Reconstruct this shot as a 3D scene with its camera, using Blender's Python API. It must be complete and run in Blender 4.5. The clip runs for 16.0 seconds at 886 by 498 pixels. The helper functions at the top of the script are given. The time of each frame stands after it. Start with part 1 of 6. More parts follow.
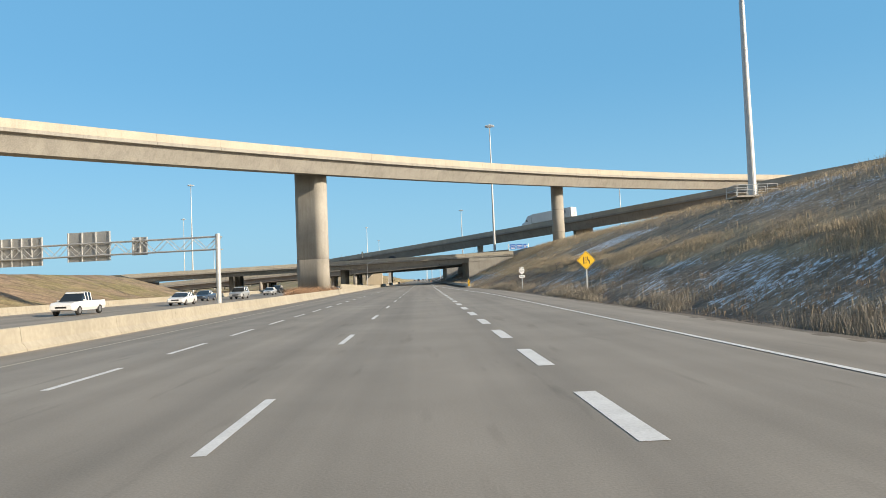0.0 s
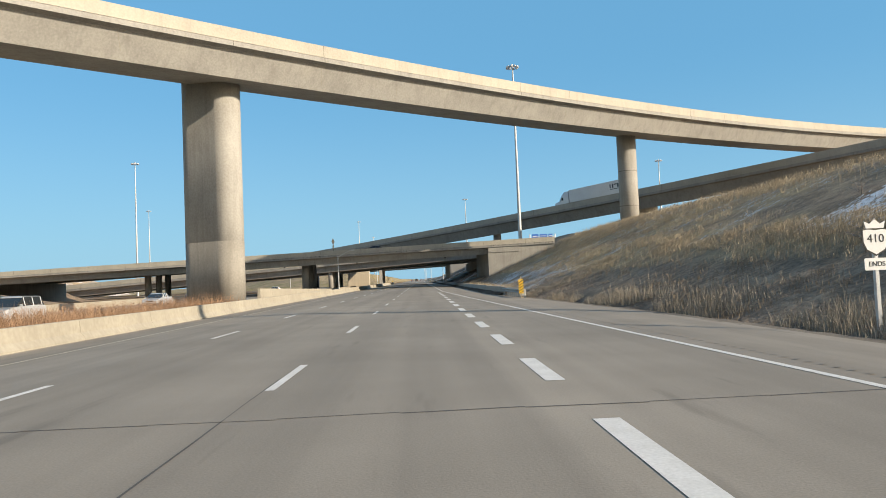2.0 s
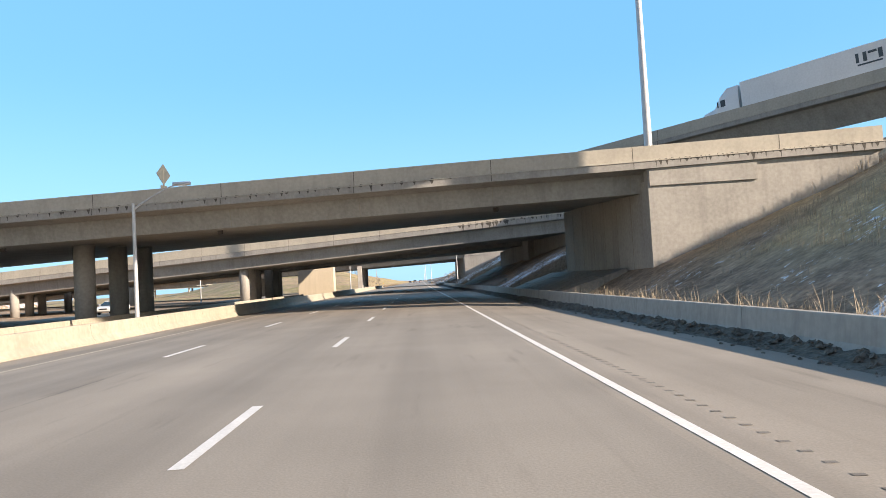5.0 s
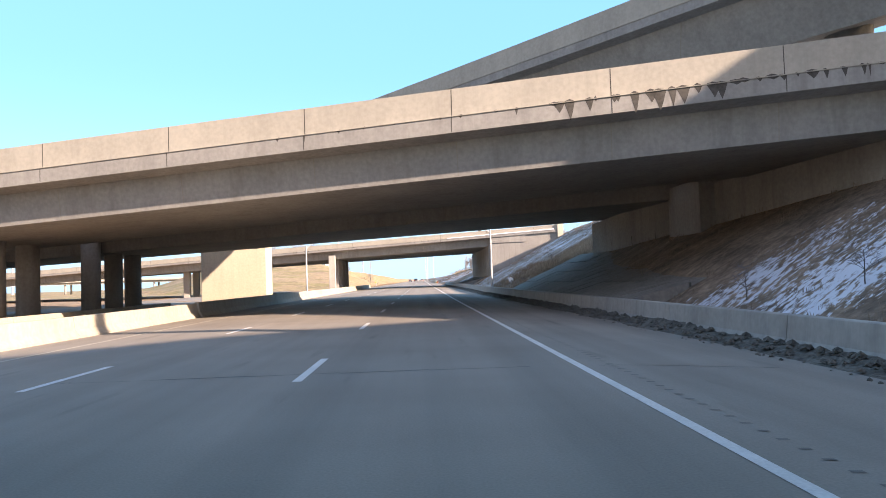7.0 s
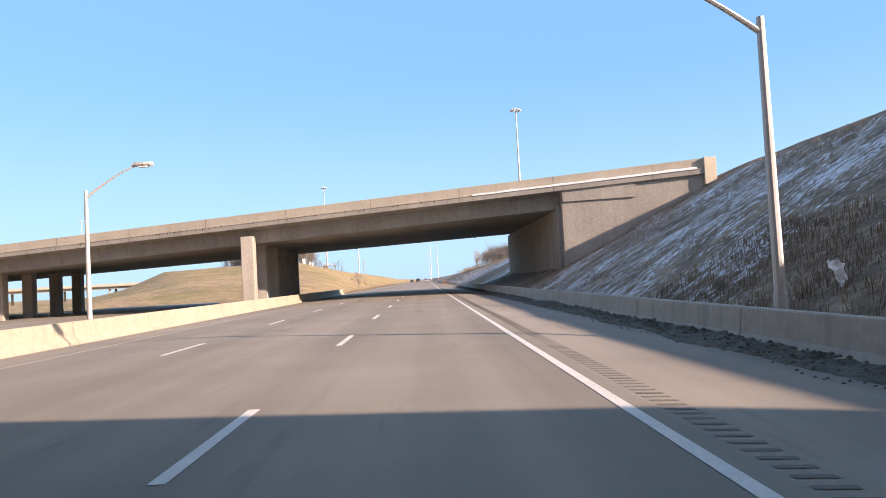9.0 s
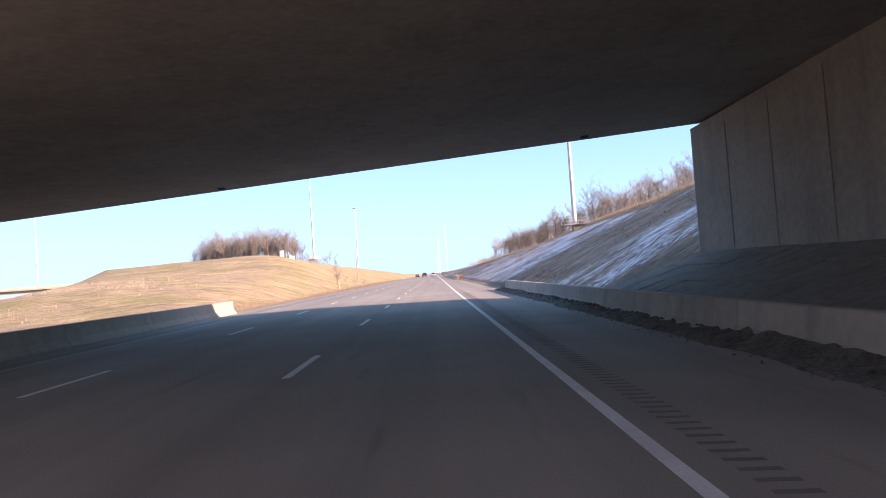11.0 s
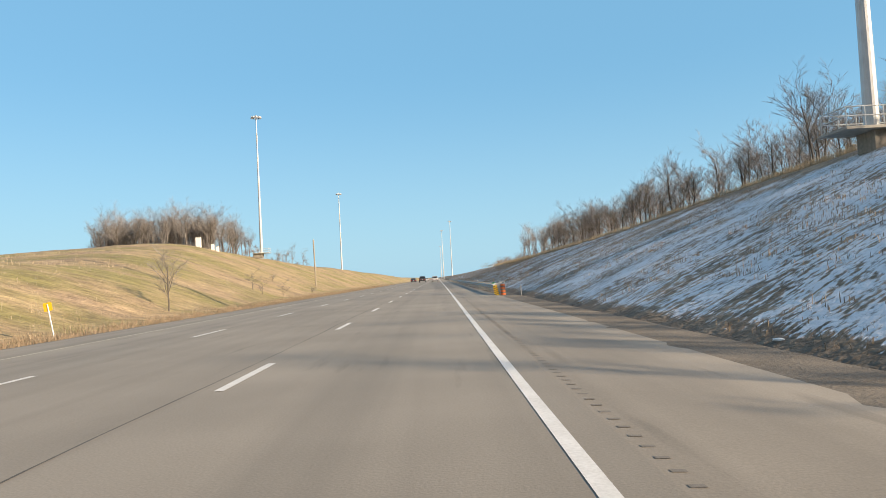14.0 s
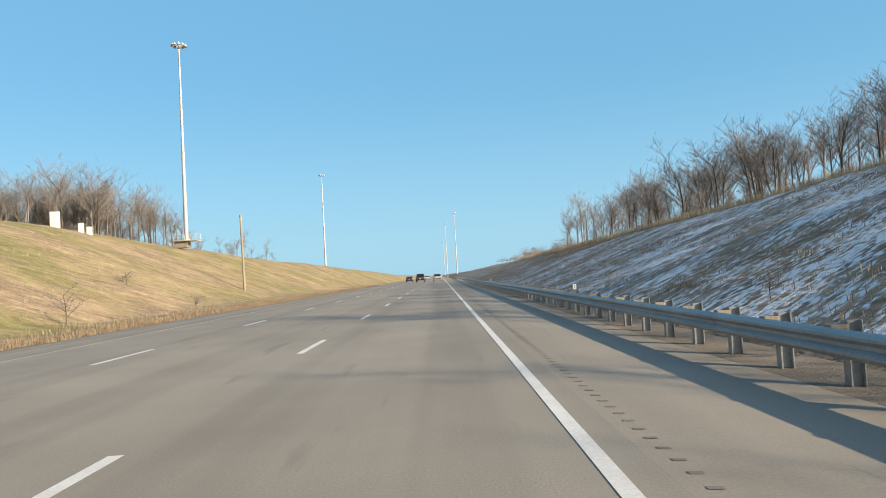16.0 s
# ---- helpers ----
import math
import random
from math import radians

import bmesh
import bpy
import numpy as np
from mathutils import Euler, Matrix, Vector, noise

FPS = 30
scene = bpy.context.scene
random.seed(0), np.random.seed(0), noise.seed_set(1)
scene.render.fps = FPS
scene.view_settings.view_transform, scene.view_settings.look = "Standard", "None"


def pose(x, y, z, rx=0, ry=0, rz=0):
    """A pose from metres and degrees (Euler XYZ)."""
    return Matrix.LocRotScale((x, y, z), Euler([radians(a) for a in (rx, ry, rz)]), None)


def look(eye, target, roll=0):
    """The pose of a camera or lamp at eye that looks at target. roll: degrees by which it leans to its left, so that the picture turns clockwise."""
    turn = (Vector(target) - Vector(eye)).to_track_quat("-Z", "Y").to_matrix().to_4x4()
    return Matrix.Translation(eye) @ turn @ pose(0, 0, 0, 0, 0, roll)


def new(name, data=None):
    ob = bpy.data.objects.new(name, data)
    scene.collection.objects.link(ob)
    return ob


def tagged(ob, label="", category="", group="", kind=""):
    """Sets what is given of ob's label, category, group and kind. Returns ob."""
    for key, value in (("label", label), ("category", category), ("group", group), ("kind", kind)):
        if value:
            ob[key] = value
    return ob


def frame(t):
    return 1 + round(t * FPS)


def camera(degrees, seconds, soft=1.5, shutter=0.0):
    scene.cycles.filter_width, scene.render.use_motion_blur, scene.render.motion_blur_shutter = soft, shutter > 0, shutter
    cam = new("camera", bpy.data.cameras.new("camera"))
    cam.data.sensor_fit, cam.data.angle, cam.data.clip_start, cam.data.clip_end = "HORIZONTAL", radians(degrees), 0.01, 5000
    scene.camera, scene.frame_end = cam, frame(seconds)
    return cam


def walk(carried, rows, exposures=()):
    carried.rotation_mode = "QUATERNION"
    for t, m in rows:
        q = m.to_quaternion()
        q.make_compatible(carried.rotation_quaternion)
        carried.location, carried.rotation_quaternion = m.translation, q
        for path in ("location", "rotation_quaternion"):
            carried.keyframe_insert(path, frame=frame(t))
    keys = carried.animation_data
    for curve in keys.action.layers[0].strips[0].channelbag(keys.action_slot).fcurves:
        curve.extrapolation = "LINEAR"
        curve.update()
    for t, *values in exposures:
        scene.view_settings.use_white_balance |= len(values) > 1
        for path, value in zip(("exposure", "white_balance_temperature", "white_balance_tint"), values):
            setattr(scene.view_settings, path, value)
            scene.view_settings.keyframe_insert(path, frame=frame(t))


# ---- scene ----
cam = camera(65.0, 16.0, soft=0.9)
PATH = [
    (0, (0.111, -1.591, 1.39), (0.172, 0.406, 1.475), -2.3),
    (0.5, (0.24, 12.51, 1.369), (0.302, 14.507, 1.455), -2.5),
    (1, (0.266, 26.604, 1.354), (0.329, 28.601, 1.439), -2.5),
    (1.5, (0.302, 40.687, 1.382), (0.366, 42.685, 1.466), -2.5),
    (2, (0.264, 54.677, 1.386), (0.329, 56.675, 1.47), -2.4),
    (2.5, (0.317, 68.65, 1.386), (0.383, 70.647, 1.472), -2.5),
    (3, (0.381, 82.548, 1.386), (0.448, 84.546, 1.472), -2.9),
    (3.5, (0.367, 96.419, 1.376), (0.433, 98.416, 1.464), -3.1),
    (4, (0.348, 110.285, 1.377), (0.414, 112.283, 1.463), -3.2),
    (4.2, (0.33, 115.838, 1.382), (0.398, 117.835, 1.465), -3.3),
    (6.3, (-0.066, 174.162, 1.335), (0.002, 176.159, 1.43), -1.5),
    (6.5, (-0.076, 179.742, 1.337), (-0.01, 181.739, 1.425), -1.1),
    (7, (-0.056, 193.721, 1.335), (0.007, 195.718, 1.42), -1.9),
    (7.5, (-0.044, 207.555, 1.307), (0.021, 209.552, 1.395), -2.4),
    (8, (-0.088, 221.251, 1.334), (-0.021, 223.248, 1.42), -2.5),
    (8.5, (0.014, 234.749, 1.313), (0.079, 236.746, 1.402), -2.7),
    (9, (0.114, 248.17, 1.304), (0.168, 250.167, 1.388), -3.1),
    (9.2, (0.124, 253.584, 1.288), (0.174, 255.581, 1.372), -3.1),
    (11.3, (0.417, 311.097, 1.331), (0.446, 313.096, 1.398), -4.1),
    (11.5, (0.425, 316.578, 1.328), (0.453, 318.576, 1.395), -3.9),
    (12, (0.438, 330.255, 1.236), (0.464, 332.254, 1.303), -3.8),
    (12.5, (0.471, 343.829, 1.157), (0.495, 345.828, 1.226), -3.6),
    (13, (0.514, 357.247, 1.162), (0.538, 359.245, 1.234), -3.5),
    (13.5, (0.688, 370.557, 1.171), (0.71, 372.556, 1.248), -3.2),
    (14, (0.913, 383.847, 1.235), (0.933, 385.845, 1.316), -3.0),
    (14.5, (0.932, 397.462, 1.242), (0.947, 399.461, 1.315), -3.7),
    (15, (0.871, 411.284, 1.266), (0.883, 413.283, 1.34), -3.6),
    (15.5, (0.842, 425.224, 1.29), (0.851, 427.222, 1.361), -3.4),
    (16, (0.859, 439.213, 1.3), (0.87, 441.212, 1.375), -3.1),
]
walk(cam, [(t, look(eye, target, roll)) for t, eye, target, roll in PATH],
     exposures=[(0, 0.48, 6500, 9), (2.4, 0.44, 6500, 9), (3.4, 0.56, 6500, 9), (4.0, 0.66, 6500, 13), (5.0, 1.05, 6500, 16), (5.7, 1.6, 6800, 20), (6.3, 2.15, 7000, 25), (6.7, 1.9, 7000, 26), (7.1, 1.5, 6800, 25), (7.5, 1.65, 7300, 23), (7.8, 2.6, 7300, 28), (8.1, 3.0, 7200, 28), (8.35, 2.0, 6800, 32), (8.5, 1.6, 6700, 35), (9.0, 1.02, 7100, 28), (9.3, 0.97, 7100, 28), (10.2, 1.12, 7000, 29), (11.3, 1.38, 6900, 41), (11.6, 1.2, 6950, 40), (12.0, 0.95, 7600, 25), (12.6, 0.83, 7700, 26), (13.2, 0.79, 7600, 20), (14.2, 0.67, 7200, 13), (16.0, 0.64, 6900, 10)])

# ---- light ----
SUN_AZ, SUN_EL = 119.5, 20.4
world = bpy.data.worlds.new("sky")
scene.world = world
world.use_nodes = True
wn = world.node_tree
sky = wn.nodes.new("ShaderNodeTexSky")
sky.sky_type = "NISHITA"
sky.sun_disc = False
sky.sun_elevation, sky.sun_rotation = radians(SUN_EL), radians(SUN_AZ)
sky.air_density, sky.dust_density, sky.ozone_density = 1.0, 0.8, 1.0
wn.nodes["Background"].inputs["Strength"].default_value = 0.1
haze = wn.nodes.new("ShaderNodeMix")
haze.data_type = "RGBA"
haze.inputs[0].default_value = 0.72
haze.inputs[7].default_value = (1.24, 3.40, 5.60, 1)
tint = wn.nodes.new("ShaderNodeMix")
tint.data_type, tint.blend_type = "RGBA", "MULTIPLY"
tint.inputs[0].default_value = 1.0
tint.inputs[7].default_value = (0.66, 0.98, 1.14, 1)
wn.links.new(sky.outputs[0], tint.inputs[6])
wn.links.new(tint.outputs[2], haze.inputs[6])
coord = wn.nodes.new("ShaderNodeTexCoord")
split = wn.nodes.new("ShaderNodeSeparateXYZ")
north = wn.nodes.new("ShaderNodeMapRange")
north.interpolation_type = "SMOOTHSTEP"
north.inputs[1].default_value, north.inputs[2].default_value = -0.2, 0.7
dome = wn.nodes.new("ShaderNodeMix")
dome.data_type = "RGBA"
wn.links.new(coord.outputs["Generated"], split.inputs[0])
wn.links.new(split.outputs[1], north.inputs[0])
wn.links.new(north.outputs[0], dome.inputs[0])
wn.links.new(sky.outputs[0], dome.inputs[6])
low = wn.nodes.new("ShaderNodeMapRange")
low.interpolation_type = "SMOOTHSTEP"
low.inputs[1].default_value, low.inputs[2].default_value, low.inputs[3].default_value, low.inputs[4].default_value = -0.05, 0.30, 0.62, 0.0
pale_sky = wn.nodes.new("ShaderNodeMix")
pale_sky.data_type = "RGBA"
pale_sky.inputs[7].default_value = (3.0, 5.0, 6.3, 1)
wn.links.new(split.outputs[2], low.inputs[0])
wn.links.new(low.outputs[0], pale_sky.inputs[0])
wn.links.new(haze.outputs[2], pale_sky.inputs[6])
wn.links.new(pale_sky.outputs[2], dome.inputs[7])
wn.links.new(dome.outputs[2], wn.nodes["Background"].inputs["Color"])
sun_data = bpy.data.lights.new("sun", "SUN")
sun_data.energy, sun_data.angle, sun_data.color = 5.0, radians(0.5), (1.0, 0.85, 0.66)
sun = new("sun", sun_data)
sun_way = Vector((math.sin(radians(SUN_AZ)) * math.cos(radians(SUN_EL)), math.cos(radians(SUN_AZ)) * math.cos(radians(SUN_EL)), math.sin(radians(SUN_EL))))
sun.matrix_world = look(sun_way * 300, (0, 0, 0))


# ---- materials ----
def material(name, base, rough=0.8, metal=0.0):
    m = bpy.data.materials.new(name)
    m.use_nodes = True
    b = m.node_tree.nodes["Principled BSDF"]
    b.inputs["Base Color"].default_value = (*base, 1)
    b.inputs["Roughness"].default_value = rough
    b.inputs["Metallic"].default_value = metal
    return m


def varied(name, a, b, scales=(0.3, 8.0), rough=0.85, bump=0.15, metal=0.0, dist=0.02, stretch=(1, 1, 1), per_object=0.0):
    """Two colours mixed by coarse and fine noise in world metres, with fine relief."""
    m = material(name, a, rough, metal)
    t = m.node_tree
    n, l = t.nodes, t.links
    bs = n["Principled BSDF"]
    geo = n.new("ShaderNodeNewGeometry")
    mp = n.new("ShaderNodeMapping")
    mp.inputs["Scale"].default_value = stretch
    l.new(geo.outputs["Position"], mp.inputs["Vector"])
    outs = []
    for s in scales:
        k = n.new("ShaderNodeTexNoise")
        k.inputs["Scale"].default_value, k.inputs["Detail"].default_value = s, 5
        l.new(mp.outputs[0], k.inputs["Vector"])
        outs.append(k.outputs[0])
    add = n.new("ShaderNodeMath")
    add.operation = "ADD"
    l.new(outs[0], add.inputs[0])
    l.new(outs[1], add.inputs[1])
    ramp = n.new("ShaderNodeMapRange")
    ramp.inputs[1].default_value, ramp.inputs[2].default_value = 0.7, 1.3
    l.new(add.outputs[0], ramp.inputs[0])
    mix = n.new("ShaderNodeMix")
    mix.data_type = "RGBA"
    mix.inputs[6].default_value, mix.inputs[7].default_value = (*a, 1), (*b, 1)
    l.new(ramp.outputs[0], mix.inputs[0])
    col = mix.outputs[2]
    if per_object:
        info = n.new("ShaderNodeObjectInfo")
        hsv = n.new("ShaderNodeHueSaturation")
        r2 = n.new("ShaderNodeMapRange")
        r2.inputs[3].default_value, r2.inputs[4].default_value = 1 - per_object, 1 + per_object
        l.new(info.outputs["Random"], r2.inputs[0])
        l.new(r2.outputs[0], hsv.inputs["Value"])
        l.new(col, hsv.inputs["Color"])
        col = hsv.outputs[0]
    l.new(col, bs.inputs["Base Color"])
    if bump:
        bp = n.new("ShaderNodeBump")
        bp.inputs["Strength"].default_value, bp.inputs["Distance"].default_value = bump, dist
        l.new(outs[1], bp.inputs["Height"])
        l.new(bp.outputs[0], bs.inputs["Normal"])
    return m


def streaked(name, a, b, stain, amount=0.5, rough=0.85):
    """Concrete: mottled, with long dark runs down its faces."""
    m = varied(name, a, b, (0.35, 6.0), rough, 0.12)
    t = m.node_tree
    n, l = t.nodes, t.links
    bs = n["Principled BSDF"]
    src = bs.inputs["Base Color"].links[0].from_socket
    geo = n.new("ShaderNodeNewGeometry")
    mp = n.new("ShaderNodeMapping")
    mp.inputs["Scale"].default_value = (1.6, 1.6, 0.12)
    l.new(geo.outputs["Position"], mp.inputs["Vector"])
    k = n.new("ShaderNodeTexNoise")
    k.inputs["Scale"].default_value, k.inputs["Detail"].default_value, k.inputs["Roughness"].default_value = 1.0, 6, 0.65
    l.new(mp.outputs[0], k.inputs["Vector"])
    r = n.new("ShaderNodeMapRange")
    r.inputs[1].default_value, r.inputs[2].default_value, r.inputs[4].default_value = 0.48, 0.72, amount
    l.new(k.outputs[0], r.inputs[0])
    mix = n.new("ShaderNodeMix")
    mix.data_type = "RGBA"
    mix.inputs[7].default_value = (*stain, 1)
    l.new(r.outputs[0], mix.inputs[0])
    l.new(src, mix.inputs[6])
    l.new(mix.outputs[2], bs.inputs["Base Color"])
    return m


def road_material():
    """Worn asphalt: fine grain, long wheel tracks, oil-dark lane middles, patches."""
    m = varied("asphalt", (0.235, 0.207, 0.168), (0.315, 0.278, 0.228), (0.35, 45.0), 0.8, 0.35, dist=0.006)
    t = m.node_tree
    n, l = t.nodes, t.links
    bs = n["Principled BSDF"]
    col = bs.inputs["Base Color"].links[0].from_socket
    geo = n.new("ShaderNodeNewGeometry")
    for scale, lo, hi, dark, seed in (((0.9, 0.012, 1), 0.42, 0.75, 0.72, 0.0), ((0.25, 0.05, 1), 0.5, 0.7, 1.16, 7.0), ((2.2, 0.25, 1), 0.62, 0.72, 0.8, 19.0)):
        mp = n.new("ShaderNodeMapping")
        mp.inputs["Scale"].default_value = scale
        mp.inputs["Location"].default_value = (seed, seed * 2, 0)
        l.new(geo.outputs["Position"], mp.inputs["Vector"])
        k = n.new("ShaderNodeTexNoise")
        k.inputs["Scale"].default_value, k.inputs["Detail"].default_value = 1.0, 4
        l.new(mp.outputs[0], k.inputs["Vector"])
        r = n.new("ShaderNodeMapRange")
        r.inputs[1].default_value, r.inputs[2].default_value, r.inputs[3].default_value, r.inputs[4].default_value = lo, hi, 1.0, dark
        l.new(k.outputs[0], r.inputs[0])
        h = n.new("ShaderNodeHueSaturation")
        l.new(col, h.inputs["Color"])
        l.new(r.outputs[0], h.inputs["Value"])
        col = h.outputs[0]
    l.new(col, bs.inputs["Base Color"])
    return m


def grass_ground():
    """Dead grass and soil, greener and snowier where the attributes say so; snow lies in streaks."""
    m = varied("dry_grass_ground", (0.15, 0.105, 0.07), (0.37, 0.268, 0.18), (0.6, 4.5), 0.95, 0.8, dist=0.15)
    t = m.node_tree
    n, l = t.nodes, t.links
    bs = n["Principled BSDF"]
    col = bs.inputs["Base Color"].links[0].from_socket
    geo = n.new("ShaderNodeNewGeometry")

    def noise_at(scale, rot=0.0, detail=6, size=1.0):
        mp = n.new("ShaderNodeMapping")
        mp.vector_type = "TEXTURE"
        mp.inputs["Rotation"].default_value = (0, 0, radians(rot))
        mp.inputs["Scale"].default_value = scale
        l.new(geo.outputs["Position"], mp.inputs["Vector"])
        k = n.new("ShaderNodeTexNoise")
        k.inputs["Scale"].default_value, k.inputs["Detail"].default_value, k.inputs["Roughness"].default_value = size, detail, 0.62
        l.new(mp.outputs[0], k.inputs["Vector"])
        return k.outputs[0]

    def attribute(name):
        at = n.new("ShaderNodeAttribute")
        at.attribute_name = name
        return at.outputs["Fac"]

    def blend(col, fac, c):
        mix = n.new("ShaderNodeMix")
        mix.data_type = "RGBA"
        mix.inputs[7].default_value = (*c, 1)
        l.new(fac, mix.inputs[0])
        l.new(col, mix.inputs[6])
        return mix.outputs[2]

    def math2(op, a, b):
        k = n.new("ShaderNodeMath")
        k.operation = op
        for i, v in enumerate((a, b)):
            if isinstance(v, float):
                k.inputs[i].default_value = v
            else:
                l.new(v, k.inputs[i])
        return k.outputs[0]

    def remap(v, lo, hi):
        r = n.new("ShaderNodeMapRange")
        r.inputs[1].default_value, r.inputs[2].default_value = lo, hi
        l.new(v, r.inputs[0])
        return r.outputs[0]

    col = blend(col, math2("MULTIPLY", attribute("pale"), remap(noise_at((6, 6, 6)), 0.3, 0.7)), (0.46, 0.34, 0.185))
    col = blend(col, math2("MULTIPLY", attribute("green"), remap(noise_at((14, 9, 9)), 0.42, 0.62)), (0.215, 0.195, 0.065))
    col = blend(col, attribute("soil"), (0.10, 0.085, 0.065))
    for size, lo, hi in (((2.6, 1.1, 1.6), 0.70, 1.30), ((0.5, 0.24, 0.4), 0.74, 1.26)):
        tone = n.new("ShaderNodeMapRange")
        tone.inputs[1].default_value, tone.inputs[2].default_value, tone.inputs[3].default_value, tone.inputs[4].default_value = 0.33, 0.67, lo, hi
        l.new(noise_at(size, 31, 5), tone.inputs[0])
        hsv = n.new("ShaderNodeHueSaturation")
        l.new(col, hsv.inputs["Color"])
        l.new(tone.outputs[0], hsv.inputs["Value"])
        col = hsv.outputs[0]
    streak = math2("ADD", math2("ADD", math2("MULTIPLY", noise_at((1.3, 0.28, 0.8), 31, 6), 0.31), math2("MULTIPLY", noise_at((0.36, 0.15, 0.26), 31, 5), 0.41)), math2("MULTIPLY", noise_at((7.0, 3.2, 5), 31, 3), 0.28))
    cover = remap(math2("ADD", streak, math2("MULTIPLY", attribute("snow"), 0.27)), 0.64, 0.69)
    col = blend(col, cover, (0.76, 0.78, 0.81))
    l.new(col, bs.inputs["Base Color"])
    return m


ASPHALT = road_material()
TAR = varied("dark_asphalt", (0.07, 0.066, 0.06), (0.11, 0.104, 0.095), (1.0, 30.0), 0.85, 0.2)
GROOVE = varied("milled_groove", (0.14, 0.127, 0.109), (0.195, 0.177, 0.153), (1.0, 30.0), 0.85, 0.2)
GRAVEL = varied("gravel_verge", (0.10, 0.083, 0.063), (0.225, 0.188, 0.145), (0.8, 24.0), 0.95, 0.45, dist=0.05)
SOIL = varied("dirty_soil", (0.065, 0.058, 0.046), (0.20, 0.18, 0.145), (2.5, 14.0), 0.95, 0.9, dist=0.06)
CONCRETE = streaked("bridge_concrete", (0.30, 0.285, 0.255), (0.42, 0.40, 0.36), (0.15, 0.14, 0.124), 0.38)
# darker copy of bridge concrete: shade on webs and soffits put into the colour
DECK = streaked("shaded_deck_concrete", (0.26, 0.25, 0.23), (0.365, 0.352, 0.322), (0.15, 0.142, 0.128), 0.4)
PARAPET = streaked("parapet_concrete", (0.37, 0.342, 0.285), (0.475, 0.44, 0.365), (0.26, 0.24, 0.20), 0.3)
FOOT = streaked("first_pour_concrete", (0.26, 0.24, 0.205), (0.35, 0.325, 0.28), (0.18, 0.16, 0.13), 0.5)
PALE = streaked("pale_pier_concrete", (0.45, 0.395, 0.30), (0.55, 0.485, 0.375), (0.33, 0.295, 0.23), 0.3)
BARRIER = streaked("barrier_concrete", (0.33, 0.297, 0.232), (0.43, 0.388, 0.306), (0.23, 0.205, 0.16), 0.4)
GREYBAR = streaked("shoulder_barrier_concrete", (0.34, 0.315, 0.275), (0.45, 0.415, 0.36), (0.16, 0.145, 0.125), 0.45)
STAIN = varied("black_water_stain", (0.06, 0.054, 0.046), (0.11, 0.10, 0.085), (2.0, 9.0), 0.9, 0.1)
PAINT = varied("road_paint", (0.60, 0.58, 0.54), (0.78, 0.76, 0.72), (2.5, 30.0), 0.6, 0.1)
OLDPAINT = varied("worn_edge_paint", (0.42, 0.375, 0.28), (0.58, 0.52, 0.40), (2.5, 30.0), 0.7, 0.1)
GRASS = grass_ground()
STEEL = varied("galvanised_steel", (0.45, 0.46, 0.46), (0.58, 0.59, 0.59), (2.0, 30.0), 0.5, 0.02, metal=0.35)
# darker than plain galvanised steel: the rail's shaded side put into the base colour
RAIL = varied("shaded_guardrail_steel", (0.22, 0.24, 0.25), (0.33, 0.35, 0.36), (1.2, 25.0), 0.45, 0.05, metal=0.4)
POST = varied("weathered_wood", (0.21, 0.18, 0.14), (0.34, 0.295, 0.23), (4.0, 30.0), 0.9, 0.3, stretch=(1, 1, 0.2), per_object=0.15)
BLACK = varied("black_rubber", (0.015, 0.015, 0.016), (0.03, 0.03, 0.03), (2.0, 20.0), 0.7, 0.1)
YELLOW = varied("yellow_sign_sheeting", (0.78, 0.46, 0.02), (0.85, 0.52, 0.03), (2.0, 20.0), 0.45, 0.0)
SIGNBLACK = material("black_sign_ink", (0.02, 0.02, 0.02), 0.5)
SIGNWHITE = varied("white_sign_sheeting", (0.75, 0.75, 0.73), (0.82, 0.82, 0.80), (3.0, 20.0), 0.45, 0.0)
SIGNGREEN = material("green_sign_sheeting", (0.02, 0.28, 0.16), 0.45)
SIGNBLUE = varied("blue_sign_sheeting", (0.03, 0.12, 0.42), (0.05, 0.16, 0.5), (3.0, 20.0), 0.45, 0.0)
SIGNBACK = varied("dull_aluminium_back", (0.36, 0.36, 0.35), (0.45, 0.45, 0.44), (1.0, 12.0), 0.5, 0.03, metal=0.4)
# near-black sign back: the shade it stands in is put into the colour
SIGNSHADE = varied("shaded_sign_back", (0.05, 0.055, 0.05), (0.09, 0.095, 0.085), (3.0, 20.0), 0.6, 0.02)
ORANGE = varied("orange_plastic", (0.72, 0.15, 0.035), (0.82, 0.2, 0.05), (3.0, 20.0), 0.5, 0.05)
BARK = varied("bare_bark", (0.075, 0.064, 0.055), (0.15, 0.13, 0.112), (1.0, 12.0), 0.95, 0.3, per_object=0.25)
TWIG = varied("bare_twigs", (0.15, 0.137, 0.13), (0.27, 0.248, 0.236), (0.5, 6.0), 0.95, 0.0, per_object=0.25)
BLADE = varied("dead_grass_blades", (0.26, 0.212, 0.148), (0.48, 0.40, 0.28), (0.25, 7.0), 0.9, 0.0)
DULL_BLADE = varied("dull_brown_weeds", (0.17, 0.128, 0.085), (0.33, 0.25, 0.17), (0.4, 6.0), 0.95, 0.0)
RUST_BLADE = varied("reddish_dead_brush", (0.26, 0.155, 0.09), (0.43, 0.275, 0.165), (0.4, 5.0), 0.9, 0.0)
WEED = varied("grey_straw_weeds", (0.19, 0.166, 0.132), (0.385, 0.34, 0.27), (0.35, 6.0), 0.95, 0.0)
